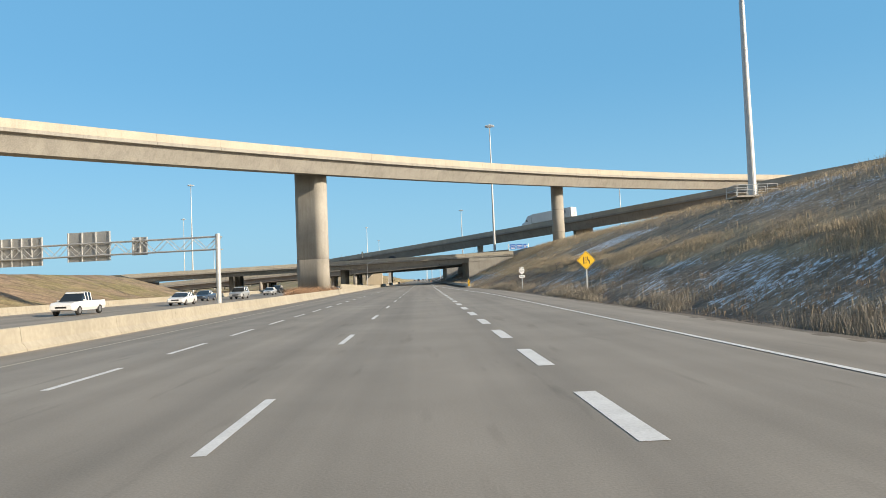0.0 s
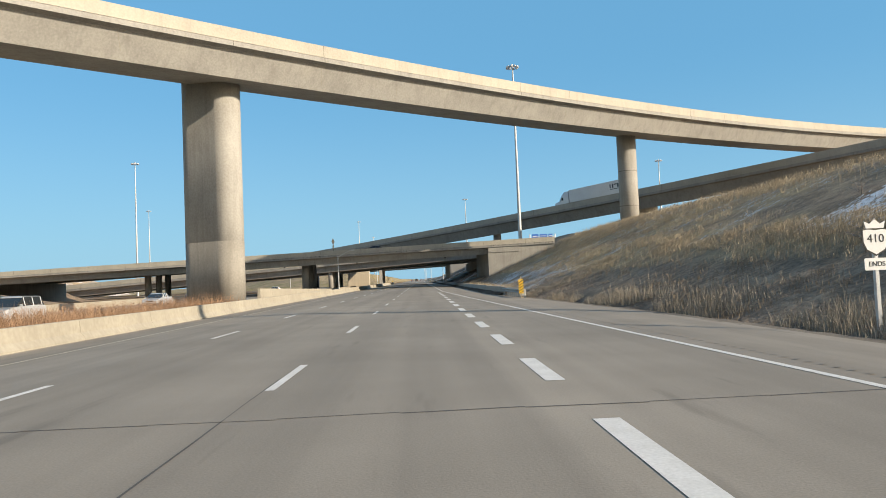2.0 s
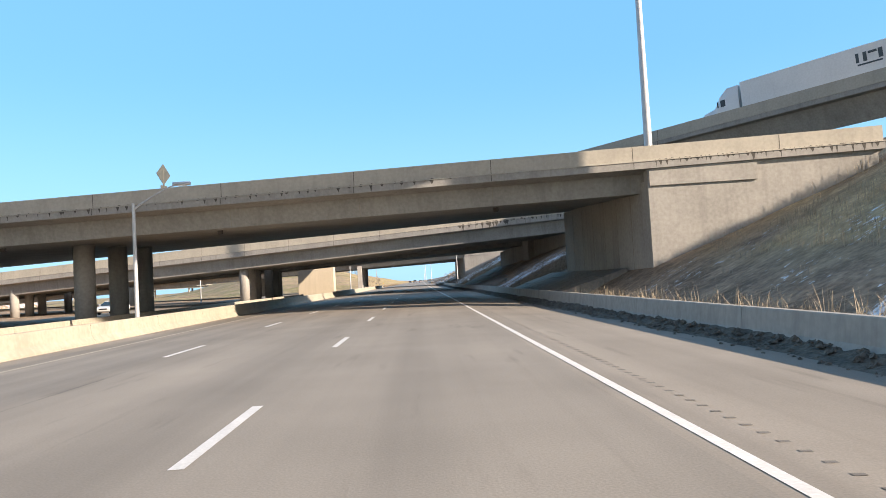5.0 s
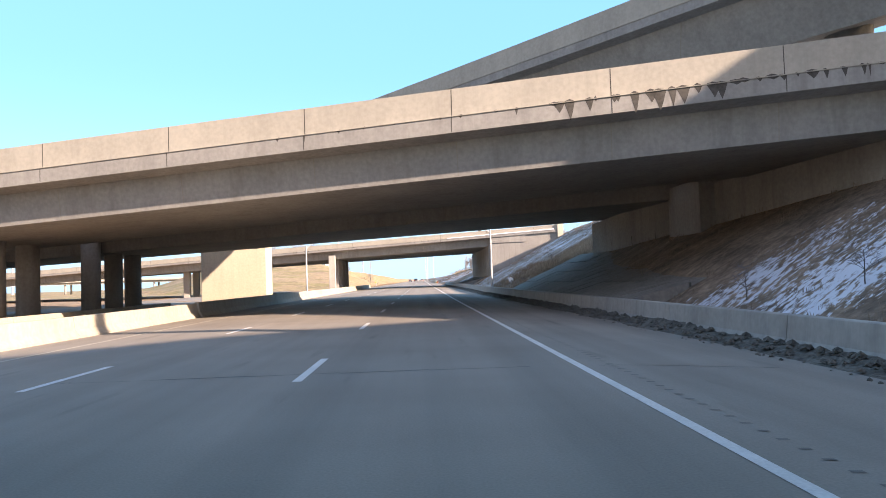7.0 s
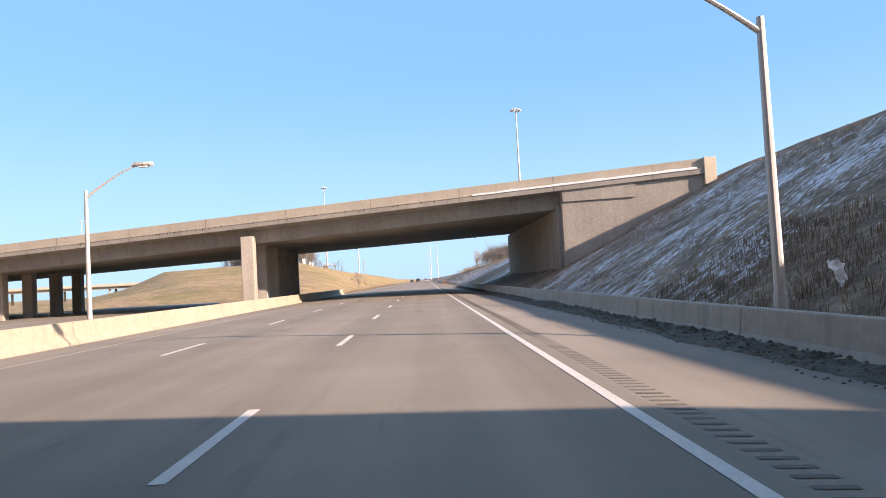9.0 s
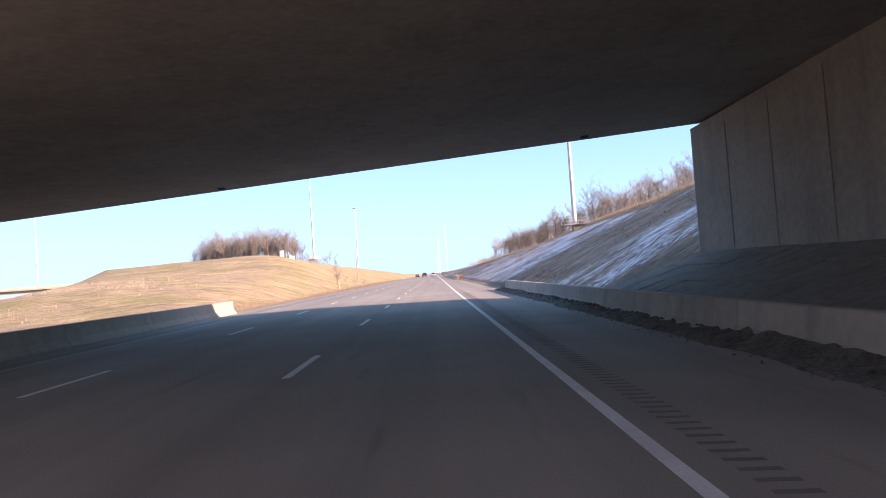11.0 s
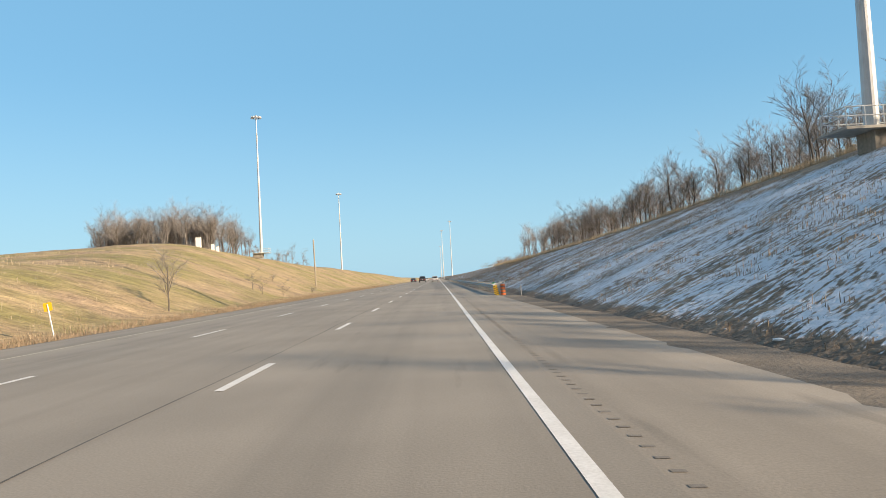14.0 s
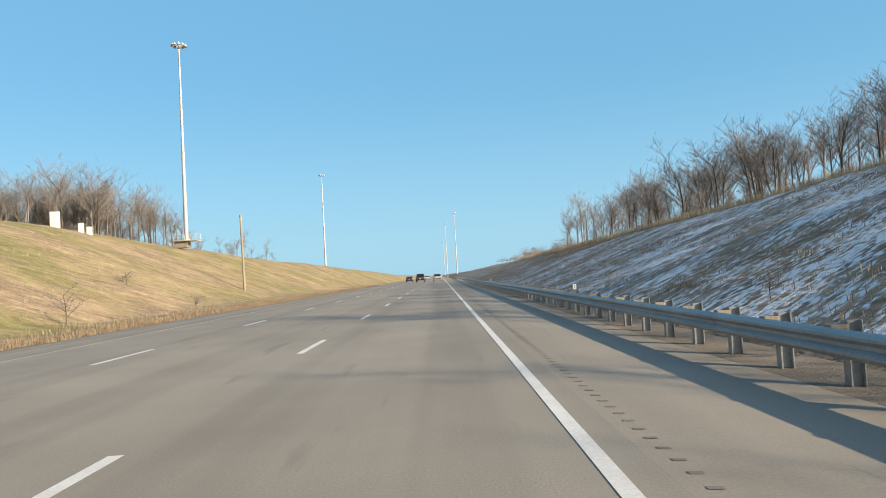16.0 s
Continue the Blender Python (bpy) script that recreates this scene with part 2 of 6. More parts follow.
SNOW = varied("old_snow", (0.70, 0.72, 0.76), (0.82, 0.83, 0.85), (1.0, 9.0), 0.8, 0.3)
GLASS = material("dark_window_glass", (0.02, 0.025, 0.03), 0.08)
LAMPGLASS = material("lamp_lens", (0.75, 0.76, 0.76), 0.2)
REDLENS = material("red_tail_lens", (0.45, 0.02, 0.02), 0.25)


# ---- building helpers ----
def mesh_of(name, verts, faces, mat, smooth=False):
    me = bpy.data.meshes.new(name)
    me.from_pydata([tuple(v) for v in verts], [], faces)
    me.materials.append(mat)
    if smooth:
        me.polygons.foreach_set("use_smooth", [True] * len(me.polygons))
    me.update()
    return me


def thing(name, label, category, group="", kind="", at=(0, 0, 0)):
    e = new(name)
    e.location = at
    e.empty_display_size = 0.2
    return tagged(e, label, category, group, kind)


def part(name, me, parent, label=""):
    o = new(name, me)
    if parent:
        o.parent = parent
    if label:
        tagged(o, label)
    return o


def bm_mesh(name, bm, mat, smooth=False):
    me = bpy.data.meshes.new(name)
    bmesh.ops.recalc_face_normals(bm, faces=bm.faces)
    bm.to_mesh(me)
    bm.free()
    me.materials.append(mat)
    if smooth:
        me.polygons.foreach_set("use_smooth", [True] * len(me.polygons))
    return me


def box_bm(sx, sy, sz, at=(0, 0, 0), bevel=0.0, bm=None, m=None):
    """A box of that size standing on at, bevelled."""
    own = bmesh.new()
    bmesh.ops.create_cube(own, size=1, matrix=Matrix.Translation((at[0], at[1], at[2] + sz / 2)) @ Matrix.Diagonal((sx, sy, sz, 1)))
    if bevel:
        bmesh.ops.bevel(own, geom=own.edges[:], offset=bevel, segments=2, affect="EDGES", profile=0.5)
    if m:
        own.transform(m)
    if bm is None:
        return own
    tmp = bpy.data.meshes.new("tmp")
    own.to_mesh(tmp)
    own.free()
    bm.from_mesh(tmp)
    bpy.data.meshes.remove(tmp)
    return bm


def tube(points, radii, sides=10, cap=True):
    """Vertices and faces of a round bar through points with a radius at each."""
    vs, fs = [], []
    for i, p in enumerate(points):
        p = Vector(p)
        a = Vector(points[min(i + 1, len(points) - 1)]) - Vector(points[max(i - 1, 0)])
        a.normalize()
        u = a.cross(Vector((0.31, 0.95, 0.05)) if abs(a.z) > 0.8 else Vector((0, 0, 1))).normalized()
        w = a.cross(u)
        for k in range(sides):
            g = 2 * math.pi * k / sides
            vs.append(p + radii[i] * (math.cos(g) * u + math.sin(g) * w))
    for i in range(len(points) - 1):
        for k in range(sides):
            fs.append((i * sides + k, i * sides + (k + 1) % sides, (i + 1) * sides + (k + 1) % sides, (i + 1) * sides + k))
    if cap:
        fs += [tuple(range(sides))[::-1], tuple((len(points) - 1) * sides + k for k in range(sides))]
    return vs, fs


def loft(sections, closed=True, caps=True):
    """Skin between sections of equally many points."""
    n = len(sections[0])
    vs = [v for s in sections for v in s]
    fs = []
    for i in range(len(sections) - 1):
        for k in range(n if closed else n - 1):
            fs.append((i * n + k, i * n + (k + 1) % n, (i + 1) * n + (k + 1) % n, (i + 1) * n + k))
    if caps and closed:
        fs += [tuple(range(n))[::-1], tuple((len(sections) - 1) * n + k for k in range(n))]
    return vs, fs


def table(rows, v):
    """Smooth value at v from rows of (v, value)."""
    if v <= rows[0][0]:
        return rows[0][1]
    for (a, p), (b, q) in zip(rows, rows[1:]):
        if v <= b:
            s = (v - a) / (b - a)
            s = s * s * (3 - 2 * s)
            return p + (q - p) * s
    return rows[-1][1]


# ---- ground ----
# paved edge on the right, crest height and slope of the cutting, along the road
RIGHT_EDGE = [(-400, 8.7), (70, 8.7), (95, 7.6), (108, 6.8), (205, 6.5), (257, 5.5), (325, 5.2), (350, 5.0), (420, 4.9), (3000, 4.9)]
CREST = [(-400, 11), (0, 10.4), (60, 9.7), (160, 9.2), (230, 9.3), (262, 10.4), (300, 9.4), (421, 9.6), (450, 9.2), (465, 7.9), (477, 6.7), (495, 5.8), (540, 4.9), (640, 4.3), (900, 2.9), (3000, 2.9)]
GRADE = [(-400, 0.37), (100, 0.37), (150, 0.42), (255, 0.52), (290, 0.52), (330, 0.48), (400, 0.39), (480, 0.34), (3000, 0.34)]
LEFT_CREST = [(340, 0.0), (370, 2.0), (440, 4.2), (490, 7.8), (525, 10.9), (565, 9.8), (620, 7.4), (700, 5.2), (900, 2.8), (3000, 2)]
LEFT_TOE = [(340, 14.0), (430, 17.0), (500, 21.0), (560, 23.0), (700, 15.0), (3000, 14.0)]


def road_z(x, y):
    """The carriageway: level lanes, falling towards both shoulders."""
    z = -0.03 * max(0.0, -5.6 - x)
    cut = table([(80, 5.7), (125, 2.2)], y)
    return z - 0.05 * max(0.0, x - cut)


def soft_min(a, b, k):
    return -math.log(math.exp(-a * k) + math.exp(-b * k)) / k


def bump(v, a, b, soft):
    """1 between a and b, falling to 0 over soft on both sides."""
    return min(1.0, max(0.0, (v - a) / soft + 1), max(0.0, (b - v) / soft + 1)) if a - soft < v < b + soft else 0.0


def ground_z(x, y):
    e = table(RIGHT_EDGE, y)
    if x > e:
        toe = e + 1.2
        g, h = table(GRADE, y), table(CREST, y)
        z = road_z(e, y) - 0.06 + max(0.0, x - toe) * g - 0.15 * min(1.0, (x - e) / 1.2)
        top = h + 0.02 * max(0.0, x - toe - h / g)
        return soft_min(z, top, 1.5) - min(max(0.0, x - 150) * 0.02, 9)
    if x < -11.4:
        s = min(1.0, max(0.0, (y - 345) / 30))
        low = -0.3 - 0.25 * min(1, (-11.4 - x) / 6)
        fade = min(1.0, max(0.0, (x + 0.42 * (y - 248) + 12) / 25)) if y > 345 else 1.0
        bank = 5.0 * min(1.0, max(0.0, (-42 - x) / 16)) * min(1.0, max(0.0, (160 - y) / 25)) + 5.2 * min(1.0, max(0.0, (-84 - x) / 6)) * bump(y, 172, 226, 12)
        low += bank
        h = fade * table(LEFT_CREST, y) * (1 - 0.25 * min(1.0, max(0.0, (-60 - x) / 90)))
        z = -0.35 + 0.42 * max(0.0, -table(LEFT_TOE, y) - x)
        hill = soft_min(z, h, 1.0) if h > 0.05 else low
        return low * (1 - s) + hill * s
    return min(road_z(x, y), 0) - 0.10


def snow_at(x, y):
    u = x - table(RIGHT_EDGE, y) - 1.2
    if u < 0.3:
        return 0.0
    s = 0.0
    for a, b, soft, u0, u1, us, f in ((-20, 66, 8, 1.5, 5.5, 2, 0.46), (20, 60, 12, 15, 26, 4, 0.42), (114, 150, 6, 0.8, 6.5, 2, 0.55), (106, 160, 8, 7, 22, 4, 0.36), (79, 87, 3, 9.5, 17.5, 2.5, 0.66), (98, 110, 6, 9, 20, 4, 0.34), (150, 172, 8, 2, 7, 3, 0.22),
                                      (209.5, 217, 2, 1.2, 8.0, 2, 0.60), (211, 215, 2, 7, 16, 3, 0.44), (268, 297, 6, 0.5, 15, 5, 0.52), (240, 266, 8, 7, 14, 4, 0.3), (333, 345, 3, 0.8, 13, 2, 0.54), (346, 368, 5, 2, 16, 4, 0.26), (371, 384, 4, 0.5, 16, 3, 0.60),
                                      (392, 427, 5, 0.5, 18, 3, 0.68), (380, 395, 6, 0.3, 11, 3, 0.62), (424, 520, 14, 1, 18, 4, 0.56), (520, 760, 40, 1, 12, 4, 0.42)):
        s = max(s, f * bump(y, a, b, soft) * bump(u, u0, u1, us))
    return s


def spread(stops):
    out = []
    for a, b, d in stops:
        out += list(np.arange(a, b, d))
    return out + [stops[-1][1]]


gx = spread([(-3000, -400, 260), (-400, -100, 20), (-100, -40, 3), (-40, -11.5, 1.5), (-11.5, -11.0, 0.5), (-11, 4, 5), (4, 30, 0.8), (30, 60, 2), (60, 120, 6), (120, 400, 28), (400, 3000, 260)])
gy = spread([(-400, -40, 20), (-40, 620, 2.0), (620, 1000, 12), (1000, 4000, 200)])
verts, snow, green, pale, soil = [], [], [], [], []
for y in gy:
    e = table(RIGHT_EDGE, y)
    for x in gx:
        z = ground_z(x, y)
        far_off = abs(x) > 400
        if (x > e + 1.5 or x < -13) and not far_off:
            z += 0.12 * noise.noise((x * 0.3, y * 0.3, 0)) + 0.22 * noise.noise((x * 0.07, y * 0.07, 3))
        verts.append((x, y, z))
        snow.append(snow_at(x, y))
        green.append(0.85 if x < -14 and y > 350 else 0.7 if x < -40 and y < 170 else 0.0)
        pale.append((0.8 if y > 350 else 0.2) if x < -12 else bump(y, -50, 165, 20) * (0.85 * bump(x - e - 1.2, 6.3, 11, 1.3) + 0.3 * bump(x - e - 1.2, 14, 26, 4)) + 0.95 * bump(y, 104, 166, 10) * bump(x - e - 1.2, 6, 26, 3) + 0.75 * bump(y, 360, 800, 30) * bump(x - e - 1.2 - table(CREST, y) / table(GRADE, y), -1.5, 2.5, 1.5) + 0.04)
        soil.append(0.8 * bump(x, e - 1, e + 1.6, 0.8) if x > 0 else 0.6 * bump(x, -13.5, -11, 1.0))
nx = len(gx)
faces = [(j * nx + i, j * nx + i + 1, (j + 1) * nx + i + 1, (j + 1) * nx + i) for j in range(len(gy) - 1) for i in range(nx - 1)]
ground_mesh = mesh_of("ground", verts, faces, GRASS, True)
for nm, vals in (("snow", snow), ("green", green), ("pale", pale), ("soil", soil)):
    ground_mesh.attributes.new(nm, "FLOAT", "POINT").data.foreach_set("value", vals)

# a far stockpile of gravel, patched with snow, past the opposite lanes
vs, fs = [], []
for j in range(13):
    for i in range(40):
        a, r = 2 * math.pi * i / 40, j / 12
        px, py = -186 + 36 * r * math.cos(a), 418 + 30 * r * math.sin(a)
        top = soft_min(16 * (1 - r), 10.2 + 0.6 * noise.noise((px * 0.08, py * 0.08, 1)), 1.5)
        vs.append((px, py, -0.9 + max(0.0, top) + 0.7 * (1 - r) * noise.noise((px * 0.15, py * 0.15, 7))))
for j in range(12):
    for i in range(40):
        fs.append((j * 40 + i, (j + 1) * 40 + i, (j + 1) * 40 + (i + 1) % 40, j * 40 + (i + 1) % 40))
heap = mesh_of("gravel_mound", vs, fs, GRASS, True)
heap.attributes.new("snow", "FLOAT", "POINT").data.foreach_set("value", [0.5] * len(vs))
heap.attributes.new("pale", "FLOAT", "POINT").data.foreach_set("value", [0.4] * len(vs))
tagged(new("gravel_mound", heap), "broad pale gravel stockpile patched with old snow", "mound", kind="structure")
ground = tagged(new("ground", ground_mesh), "dry winter grass slopes with streaks of old snow", "ground", kind="structure")


def grid_strip(name, xs_of, ys, lift, mat, label, category="road", kind="structure"):
    """A sheet on the carriageway: xs_of(y) gives its points across."""
    vs, fs = [], []
    for y in ys:
        vs += [(x, y, road_z(x, y) + lift) for x in xs_of(y)]
    n = len(xs_of(ys[0]))
    for j in range(len(ys) - 1):
        for i in range(n - 1):
            fs.append((j * n + i, j * n + i + 1, (j + 1) * n + i + 1, (j + 1) * n + i))
    return tagged(new(name, mesh_of(name, vs, fs, mat)), label, category, kind=kind)


ROAD_Y = [float(v) for v in range(-300, 620, 5)] + [700.0, 900.0, 1300.0, 2500.0]
grid_strip("road", lambda y: [-11.6, -9, -7, -5.6, -3, 0, 2.2] + [2.2 + (table(RIGHT_EDGE, y) - 2.2) * k / 6 for k in range(1, 7)], ROAD_Y, 0.0, ASPHALT, "grey asphalt freeway carriageway worn by wheels")
vs, fs = [], []
opp = [(-29.5, float(v)) for v in range(-300, 300, 20)] + [(-30.5, 320.0), (-40, 360.0), (-62, 410.0), (-92, 460.0), (-140, 540.0), (-200, 640.0)]
for x, y in opp:
    vs += [(x - 8, y, -0.38), (x + 8, y, -0.38)]
tagged(new("road_opposite", mesh_of("road_opposite", vs, [(2 * i, 2 * i + 1, 2 * i + 3, 2 * i + 2) for i in range(len(opp) - 1)], ASPHALT)), "grey asphalt opposite carriageway", "road", kind="structure")


def paint_line(name, xy, width, label, mat=PAINT, dash=None, phase=0.0):
    """Line through (x, y) points; dash: (length, cycle), its dashes centred on phase + k * cycle."""
    vs, fs = [], []
    y0, y1 = xy[0][1], xy[-1][1]
    spans = []
    if dash:
        k = math.ceil((y0 - phase) / dash[1])
        while phase + k * dash[1] < y1:
            c = phase + k * dash[1]
            spans.append((c - dash[0] / 2, c + dash[0] / 2))
            k += 1
    else:
        spans = [(y, min(y + 10.0, y1)) for y in np.arange(y0, y1, 10.0)]
    pts = [(p[1], p[0]) for p in xy]
    for a, b in spans:
        k = len(vs)
        for v in (a, b):
            c = float(np.interp(v, [p[0] for p in pts], [p[1] for p in pts]))
            vs += [(c - width / 2, v, road_z(c - width / 2, v) + 0.005), (c + width / 2, v, road_z(c + width / 2, v) + 0.005)]
        fs.append((k, k + 1, k + 3, k + 2))
    return tagged(new(name, mesh_of(name, vs, fs, mat)), label, "road marking", kind="structure")


paint_line("lane_marking", [(-1.8, -40), (-1.8, 760)], 0.13, "broken white lane line on asphalt", dash=(2.75, 9.95), phase=15.6)
paint_line("lane_marking", [(-5.5, 68), (-5.5, 300), (-5.6, 350), (-5.65, 760)], 0.13, "broken white lane line on asphalt", dash=(2.75, 9.95), phase=15.6)
paint_line("lane_marking", [(-5.4, -40), (-5.45, 68)], 0.13, "closely broken white lane line on asphalt", dash=(2.6, 4.93), phase=10.0)
paint_line("lane_marking", [(1.95, -40), (1.95, 125)], 0.26, "wide short white dashes of the ending lane", dash=(2.5, 4.97), phase=10.3)
paint_line("edge_marking", [(-8.75, -60), (-8.9, 200), (-9.1, 900)], 0.11, "thin faded edge line on asphalt", OLDPAINT)
paint_line("edge_marking", [(5.75, -60), (5.6, 55), (3.3, 105), (2.45, 130), (2.3, 190), (1.98, 235), (1.75, 350), (1.8, 400), (1.88, 450), (1.95, 900)], 0.13, "solid white edge line on asphalt")

# rumble grooves beside the edge line: a wide ladder under the bridges, a narrow row elsewhere
vs, fs = [], []
y = 20.0
while y < 520:
    c = float(np.interp(y, [20, 55, 105, 130, 190, 235, 350, 400, 520], [6.25, 6.1, 3.8, 2.95, 2.85, 2.42, 2.22, 2.33, 2.45]))
    wide = bump(y, 228, 345, 8)
    half, bar_y = 0.05 + 0.09 * wide, 0.06 + 0.02 * wide
    k = len(vs)
    for a, b in ((-half, 0), (half, 0), (half, bar_y), (-half, bar_y)):
        vs.append((c + a, y + b, road_z(c + a, y) + 0.004))
    fs.append((k, k + 1, k + 2, k + 3))
    y += 0.31 - 0.09 * wide
tagged(new("rumble_strip", mesh_of("rumble_strip", vs, fs, GROOVE)), "milled grooves beside the shoulder edge line", "rumble strip", kind="stuff")

# tar joints and sealed cracks
vs, fs = [], []
rng = random.Random(4)
for y in (62.0, 141.0, 175.0, 204.0, 265.0, 297.0, 480.0):
    x = -10.4
    while x < 5.0:
        k = len(vs)
        w = rng.uniform(0.008, 0.022)
        d = rng.uniform(-0.06, 0.06)
        vs += [(x, y - w, road_z(x, y) + 0.003), (x + 1.3, y + d - w, road_z(x + 1.3, y) + 0.003), (x + 1.3, y + d + w, road_z(x + 1.3, y) + 0.003), (x, y + w, road_z(x, y) + 0.003)]
        fs.append((k, k + 1, k + 2, k + 3))
        x += 1.3
for x0, ya, yb in ((-2.0, 30, 66), (-2.4, 118, 131), (-5.3, 120, 150), (-2.05, 372, 420), (-2.1, 345, 360)):
    x, y = x0, ya
    while y < yb:
        k = len(vs)
        n2 = x + rng.uniform(-0.025, 0.025)
        w = rng.uniform(0.004, 0.013)
        vs += [(x - w, y, road_z(x, y) + 0.003), (x + w, y, road_z(x, y) + 0.003), (n2 + w, y + 1, road_z(n2, y) + 0.003), (n2 - w, y + 1, road_z(n2, y) + 0.003)]
        fs.append((k, k + 1, k + 2, k + 3))
        x, y = n2, y + 1
tagged(new("sealed_cracks", mesh_of("sealed_cracks", vs, fs, TAR)), "dark tar-sealed joints and cracks in asphalt", "road crack", kind="stuff")


# ---- bridges ----
def deck_sections(near, far, zn, zf, xs, prof):
    """near(x), far(x): plan curves y; zn, zf: parapet tops. prof: rows (side, inset, drop)."""
    out = []
    for x in xs:
        a = Vector((x, near(x)))
        e = 0.5
        tan = Vector((2 * e, near(x + e) - near(x - e))).normalized()
        nor = Vector((-tan.y, tan.x))
        w = (far(x) - near(x)) * tan.x
        sec = []
        for side, inset, drop in prof:
            s = inset if side == "n" else w - inset
            zz = zn(x) + (zf(x) - zn(x)) * s / w - drop
            p = a + nor * s
            sec.append((p.x, p.y, zz))
        out.append(sec)
    return out


BOX = [("n", 0.0, 1.15), ("n", 0.0, 1.62), ("n", 0.7, 1.72), ("n", 1.9, 3.85), ("f", 3.7, 3.05), ("f", 0.7, 1.72), ("f", 0.0, 1.62), ("f", 0.0, 1.15)]
SLAB = [("n", 0.0, 1.05), ("n", 0.0, 1.66), ("n", 1.0, 1.76), ("n", 1.2, 3.1), ("f", 3.3, 3.0), ("f", 1.0, 1.76), ("f", 0.0, 1.66), ("f", 0.0, 1.05)]
TWIN = [("n", 0.0, 1.05), ("n", 0.0, 1.66), ("n", 1.3, 1.76), ("n", 1.5, 3.13), ("f", 1.2, 2.3), ("f", 1.0, 1.76), ("f", 0.0, 1.66), ("f", 0.0, 1.05)]
THIN = [("n", 0.0, 0.78), ("n", 0.0, 1.15), ("n", 1.2, 1.27), ("n", 1.4, 2.25), ("f", 1.4, 1.48), ("f", 1.2, 1.27), ("f", 0.0, 1.15), ("f", 0.0, 0.78)]
LONG = [("n", 0.0, 0.74), ("n", 0.0, 1.14), ("n", 1.3, 1.26), ("n", 1.55, 2.35), ("f", 1.6, 1.86), ("f", 1.3, 1.26), ("f", 0.0, 1.14), ("f", 0.0, 0.74)]


def parapet_profile(side, h):
    return [(side, 0.15, 0.0), (side, 0.15, h - 0.04), (side, -0.04, h), (side, -0.04, h + 0.02), (side, 0.5, h + 0.02), (side, 0.45, h * 0.62), (side, 0.4, 0.0)]


def bridge(name, label, near, far, zn, zf, x0, x1, step, prof, joint=6.0, lean=0.0):
    b = thing(name, label, "bridge")
    h = prof[0][2]
    xs = list(np.linspace(x0, x1, max(2, int((x1 - x0) / step))))
    vs, fs = loft(deck_sections(near, far, zn, zf, xs, prof))
    part("deck", mesh_of("deck", vs, fs, DECK), b)
    for side in ("n", "f"):
        vs, fs = loft(deck_sections(near, far, zn, zf, xs, parapet_profile(side, h)))
        part("parapet", mesh_of("parapet", vs, fs, PARAPET), b)
    # construction joints on the near parapet and on the ledge under it
    x = x0 + joint
    while x < x1 - 1:
        for ins, za, zb in ((0.146, 0.02, h - 0.05), (-0.005, h + 0.03, prof[1][2] - 0.02)):
            q = [deck_sections(near, far, zn, zf, [x + dx], [("n", ins, dz)])[0][0] for dx, dz in ((-0.015, za), (0.015, za), (0.015, zb), (-0.015, zb))]
            part("joint", mesh_of("joint", q, [(0, 1, 2, 3)], STAIN), b)
        (ia, za), (ib, zb) = prof[2][1:], prof[3][1:]
        q = [deck_sections(near, far, zn, zf, [x + dx], [("n", ins - 0.012, dz)])[0][0] for dx, ins, dz in ((-0.02, ia, za + 0.03), (0.02, ia, za + 0.03), (0.02 + lean, ib, zb - 0.03), (-0.02 + lean, ib, zb - 0.03))]
        part("joint", mesh_of("joint", q, [(0, 1, 2, 3)], FOOT), b)
        x += joint
    return b


FLY = (lambda x: 126.1 + 0.786 * x - 0.00187 * x * x, lambda x: 141.3 + 0.765 * x - 0.0015 * x * x, lambda x: 23.95 + 0.0227 * x, lambda x: 23.95 + 0.0265 * x)
RMP = (lambda x: 236.8 - 0.945 * x - 0.00275 * x * x, lambda x: 250.6 - 0.945 * x - 0.00275 * x * x, lambda x: 13.7 + 0.085 * x, lambda x: 13.7 + 0.085 * x)
OVC = (lambda x: 173.2 - 0.12 * x, lambda x: 195.4 - 0.31 * x, lambda x: 7.2 + 0.018 * x, lambda x: 7.27 + 0.0205 * x)
OVD = (lambda x: 219.2 - 0.219 * x, lambda x: 233.8 - 0.215 * x, lambda x: 8.25 + 0.05 * x, lambda x: 8.1 + 0.05 * x)
OVD2 = (lambda x: 235.0 - 0.215 * x, lambda x: 249.0 - 0.215 * x, lambda x: 8.05 + 0.048 * x, lambda x: 7.08 + 0.035 * x)
OVE = (lambda x: 302.1 - 0.235 * x, lambda x: 331.0 - 0.283 * x, lambda x: 8.05 + 0.0433 * x, lambda x: 7.62 + 0.026 * x)

fly = bridge("flyover_bridge", "tall curved beige concrete flyover on round piers", *FLY, -190, 170, 4, BOX, 7.0, 0.5)
ramp = bridge("ramp_bridge", "descending grey concrete ramp bridge above the freeway", *RMP, -156, 140, 4, BOX, 7.0, -0.5)
over_c = bridge("overpass", "low concrete overpass with water-stained edge", *OVC, -150, 22.8, 6, THIN, 7.0)
over_d = bridge("overpass", "sunlit concrete overpass with black dripping stains", *OVD, -150, 27, 6, SLAB, 5.6)
over_d2 = bridge("overpass", "shaded concrete overpass beside its twin deck", *OVD2, -150, 24, 6, TWIN, 5.6)
over_e = bridge("overpass", "long concrete overpass with rust-stained edge", *OVE, -165, 20.6, 6, LONG, 7.0)


